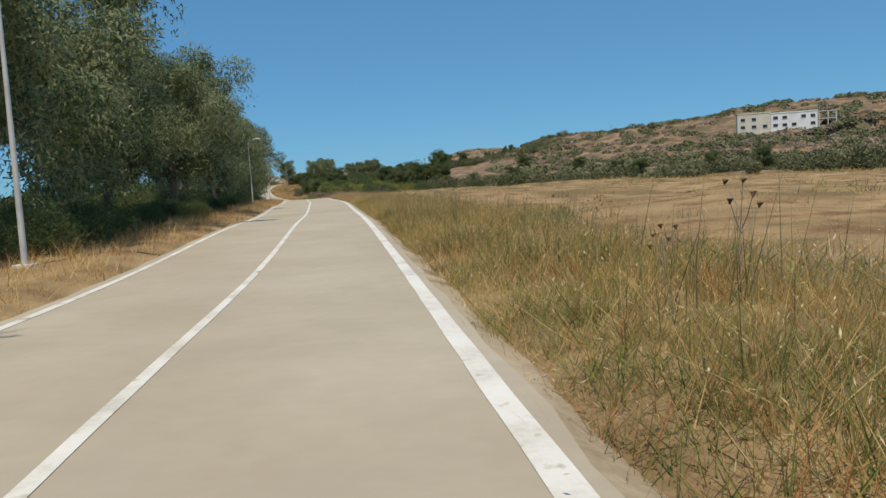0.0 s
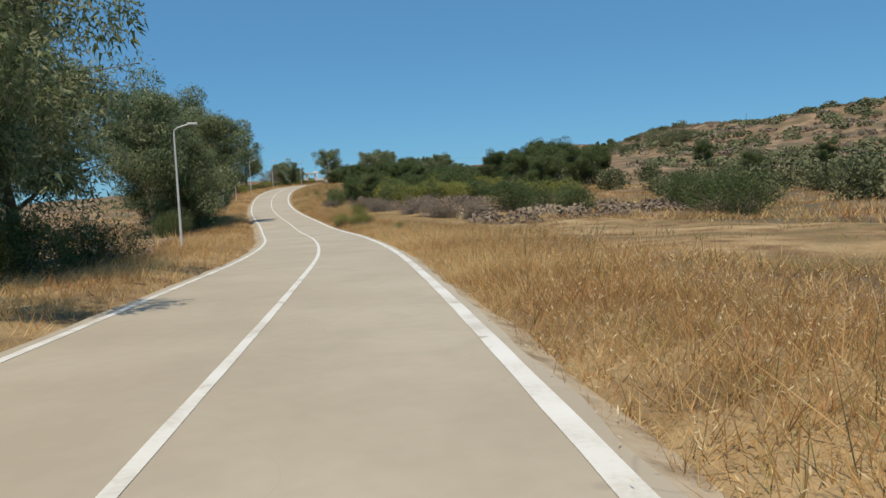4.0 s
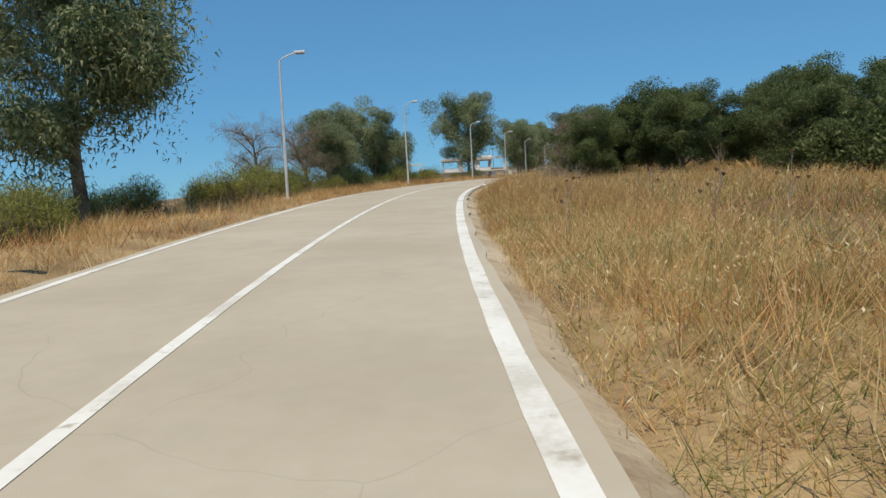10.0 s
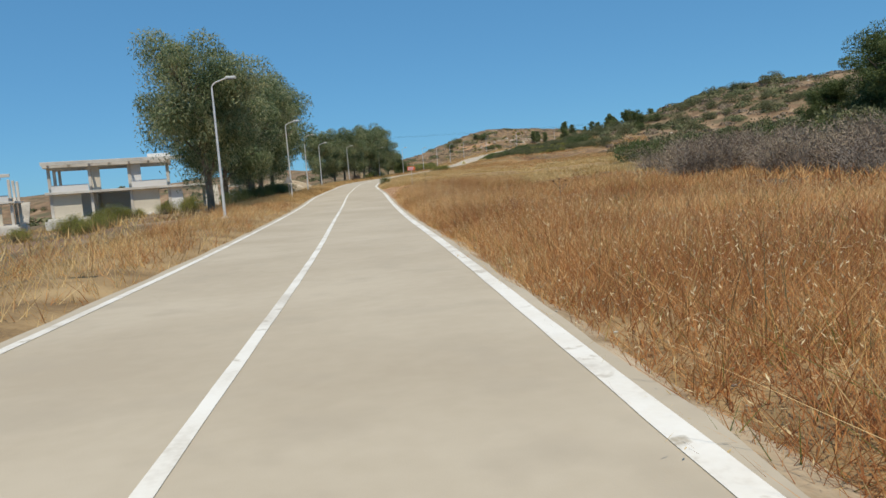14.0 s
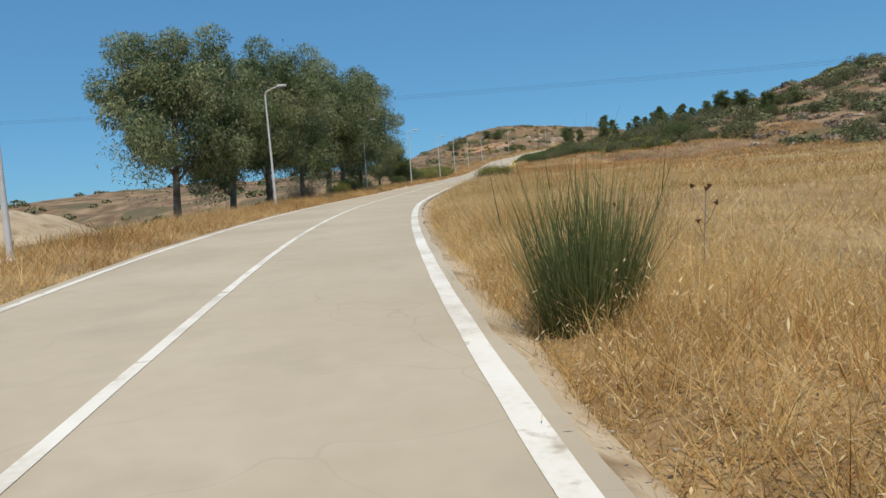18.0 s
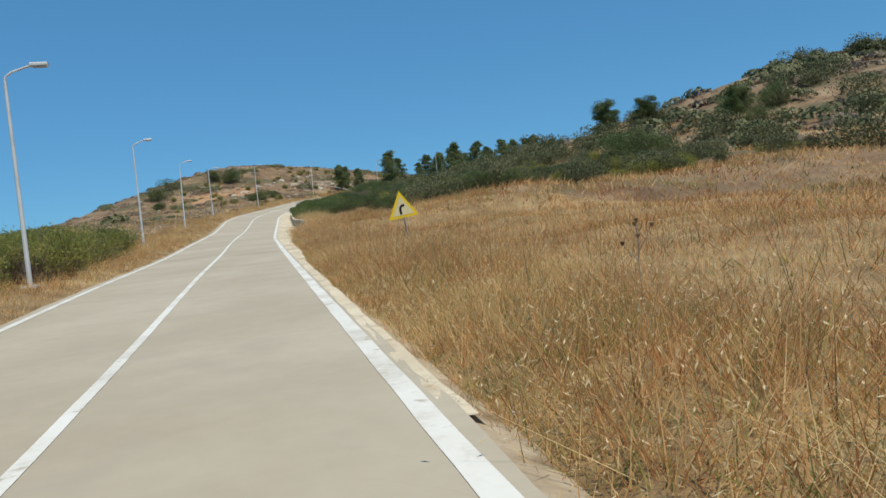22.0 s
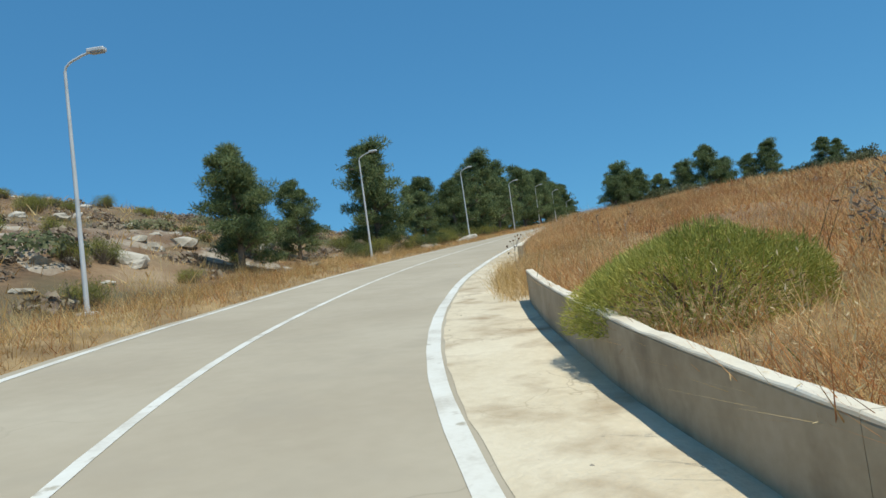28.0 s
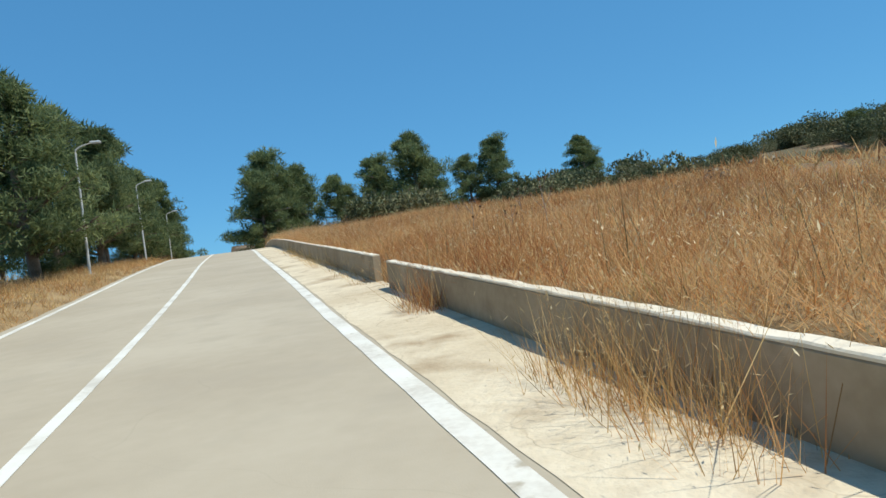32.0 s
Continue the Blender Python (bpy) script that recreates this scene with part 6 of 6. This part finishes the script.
# ---- buildings ----
def frame_villa(x, y, z, turn, bays, label, size=1.0):
    """An unfinished two-storey concrete frame with slabs, columns, some infill walls, a stair and roof beams."""
    root = tagged(new("unfinished_villa"), label, "building", "unfinished villas on the plain")
    wide, deep = bays * 4.2, 8.5
    for k, zz in enumerate((0.0, 3.0, 6.0)):
        short = 4.2 if k == 2 and bays > 2 else 0.0
        part("floor_slab", box_mesh("floor_slab", RAWGREY, -wide / 2 - 0.5, wide / 2 + 0.5 - short, -deep / 2 - 0.7, deep / 2 + 0.5, zz - 0.28, zz, bevel=0.02), root)
    col = box_mesh("column", RAWGREY, -0.16, 0.16, -0.16, 0.16, 0.0, 2.72, bevel=0.015)
    for k in range(2):
        for i in range(bays + 1):
            for yy in (-deep / 2, 0.0, deep / 2):
                part("column", col, root, m=Matrix.Translation((-wide / 2 + i * 4.2, yy, 3.0 * k)))
        for i in range(bays):
            x0 = -wide / 2 + i * 4.2 + 0.17
            run = ((2.9, 1.3), (1.1, 0.9))[k][i % 2]
            if (i + k) % 3 != 1:
                part("infill_wall", box_mesh("infill_wall", WHITEWALL if (i + k) % 2 else CREAM, x0, x0 + run, -deep / 2 - 0.1, -deep / 2 + 0.1, 3.0 * k, 3.0 * k + 2.70), root)
            if k and i % 2 == 0:
                part("railing_wall", box_mesh("railing_wall", WHITEWALL, x0, x0 + 3.86, -deep / 2 - 0.68, -deep / 2 - 0.55, 3.0, 3.75, bevel=0.01), root)
    part("back_wall", box_mesh("back_wall", WHITEWALL, -wide / 2, wide * 0.1, deep / 2 + 0.17, deep / 2 + 0.37, 0.0, 2.7), root)
    for i in range(bays * 2):
        x0 = -wide / 2 + i * 2.1
        part("roof_beam", box_mesh("roof_beam", RAWGREY, x0, x0 + 0.22, -deep / 2 - 1.5, deep / 2 + 0.3, 6.004, 6.30, bevel=0.01), root)
    part("roof_edge", box_mesh("roof_edge", RAWGREY, -wide / 2 - 0.5, wide / 2 + 0.4, -deep / 2 - 1.75, -deep / 2 - 1.51, 5.95, 6.36, bevel=0.02), root)
    part("stair_tower", box_mesh("stair_tower", WHITEWALL, wide * 0.12, wide * 0.28, 0.4, 3.2, 6.31, 7.1, bevel=0.03), root)
    for i in range(14):
        part("stair_step", box_mesh("stair_step", RAWGREY, wide / 2 + 0.55, wide / 2 + 1.6, -3.2 + 0.30 * i, -2.86 + 0.30 * i, 0.2 * i, 0.2 * i + 0.19), root)
    part("footing", box_mesh("footing", RAWGREY, -wide / 2 - 0.8, wide / 2 + 0.8, -deep / 2 - 1, deep / 2 + 0.8, -3.0, -0.285), root)
    root.matrix_basis = pose(x, y, z, 0, 0, turn) @ Matrix.Diagonal((size, size, size, 1))


frame_villa(-87.2, 451.2, 2.1, 10, 4, "unfinished two-storey concrete villa frame among dry grass")
frame_villa(-110.1, 458.8, 1.6, 14, 3, "smaller unfinished concrete villa with open bays")
frame_villa(-78.6, 485.5, 1.9, 8, 1, "bare concrete frame of a building under construction", 0.5)


def hill_house(x, y, z, turn):
    """A long two-storey house, one end cream, the other still a bare frame."""
    root = tagged(new("hillside_house"), "long two-storey white and cream house with one unfinished end", "building")
    sections = [("cream_wing", CREAM, -20.0, -6.5, 7.2), ("white_wing", WHITEWALL, -6.4, 12.0, 6.6)]
    pane = box_mesh("pane", GLASS, -0.9, 0.9, -4.055, -4.02, -0.65, 0.65)
    sill = box_mesh("sill", RAWGREY, -1.05, 1.05, -4.14, -4.0, -0.78, -0.66, bevel=0.01)
    for name, mat, x0, x1, h in sections:
        wing = part(name, box_mesh(name, mat, x0, x1, -4.0, 5.0, -2.5, h, bevel=0.03), root)
        part("parapet", box_mesh("parapet", mat, x0 - 0.15, x1 + 0.15, -4.15, 5.15, h + 0.004, h + 0.45, bevel=0.03), root)
        n = int((x1 - x0) / 3.6)
        for k in range(2):
            for i in range(n):
                xx = x0 + (i + 0.5) * (x1 - x0) / n
                if (i + k) % 4 == 3:
                    continue
                w = part("window", pane, wing, "dark window pane", Matrix.Translation((xx, 0, 1.6 + 3.2 * k)))
                part("window_sill", sill, wing, m=Matrix.Translation((xx, 0, 1.6 + 3.2 * k)))
    for zz in (3.0, 6.2):
        part("slab", box_mesh("slab", RAWGREY, 12.1, 19.5, -4.0, 5.0, zz, zz + 0.3, bevel=0.02), root)
    leg = box_mesh("column", RAWGREY, -0.2, 0.2, -0.2, 0.2, -2.0, 6.19)
    for xx in (12.6, 16.0, 19.2):
        for yy in (-3.7, 4.7):
            part("column", leg, root, m=Matrix.Translation((xx, yy, 0)))
    root.matrix_basis = pose(x, y, z, 0, 0, turn)


hill_house(151.7, 320.8, 13.2, -18)


# ---- poles and the spoil heap ----
WIRE_ENDS = ((-92.0, 550.0, 16.2), (44.0, 478.0, 12.6))

def wood_pole(p, high):
    root = tagged(new("utility_pole"), "old wooden utility pole on the slope", "utility pole")
    v, f = tubes([(np.array([(0, 0, -0.5), (0, 0, high / 2), (0, 0, high)]), np.array([0.14, 0.12, 0.1]))], 8)
    part("pole", mesh_from("pole", v, f, BARK, True), root)
    part("crossarm", box_mesh("crossarm", BARK, -0.8, 0.8, -0.06, 0.06, high - 0.5, high - 0.36, bevel=0.01), root)
    for x in (-0.7, 0.7):
        v, f = tubes([(np.array([(x, 0, high - 0.36), (x, 0, high - 0.24), (x, 0, high - 0.16)]), np.array([0.03, 0.05, 0.03]))], 6)
        part("insulator", mesh_from("insulator", v, f, PALE, True), root)
    root.location = p


wood_pole(ground_at(427.3, 52.9), 8.5)
wood_pole(ground_at(520.0, -95.0), 9.0)
wood_pole(ground_at(700.0, 150.0), 8.0)



def wires(a, b, drop):
    """Three thin sagging power lines between two poles."""
    root = tagged(new("power_line"), "three thin dark overhead wires sagging across the road", "power line")
    t = np.linspace(0, 1, 24)[:, None]
    for k in (-0.7, 0.0, 0.7):
        side = Vector((b[1] - a[1], a[0] - b[0], 0)).normalized()
        shift = np.array([side.x, side.y, 0]) * k + np.array([0, 0, 0.25 if k == 0 else 0])
        pts = np.asarray(a) + (np.asarray(b) - np.asarray(a)) * t + shift - np.array([0, 0, 1]) * 4 * drop * t * (1 - t)
        v, f = tubes([(pts, np.full(24, 0.007))], 4)
        part("wire", mesh_from("wire", v, f, BLACK, True), root)


ends = []
for x, y, top in WIRE_ENDS:
    z = float(land(np.array([x]), np.array([y]))[0])
    wood_pole((x, y, z), top - z + 0.15)
    ends.append(np.array([x, y, top]))
wires(ends[0], ends[1], 1.2)


def heap(s, d, long, wide, high):
    n = 26
    u, v = np.meshgrid(np.linspace(-1, 1, n), np.linspace(-1, 1, n))
    r = np.clip(1 - (u * u + v * v), 0, 1)
    base = along(s, d)
    x, y = base[0] + u * long, base[1] + v * wide
    g = land(x, y)
    z = g - 0.15 + high * r ** 0.8 * (1 + 0.25 * rough(x, y, 5.0, 4.0) + 0.12 * rough(x, y, 1.9, 2.0))
    k = (np.arange(n - 1)[:, None] * n + np.arange(n - 1)).ravel()
    me = mesh_from("spoil_heap", np.stack([x, y, z], -1).reshape(-1, 3), np.stack([k, k + 1, k + 1 + n, k + n], -1), DUST, True)
    tagged(new("spoil_heap", me), "pale heap of dug earth and rubble", "earth heap")


heap(490, -16.5, 7.0, 6.0, 2.0)
heap(481, -12.5, 4.5, 4.0, 1.2)

for ob in PROTOS:
    for q in (*ob.children_recursive, ob):
        bpy.data.objects.remove(q)
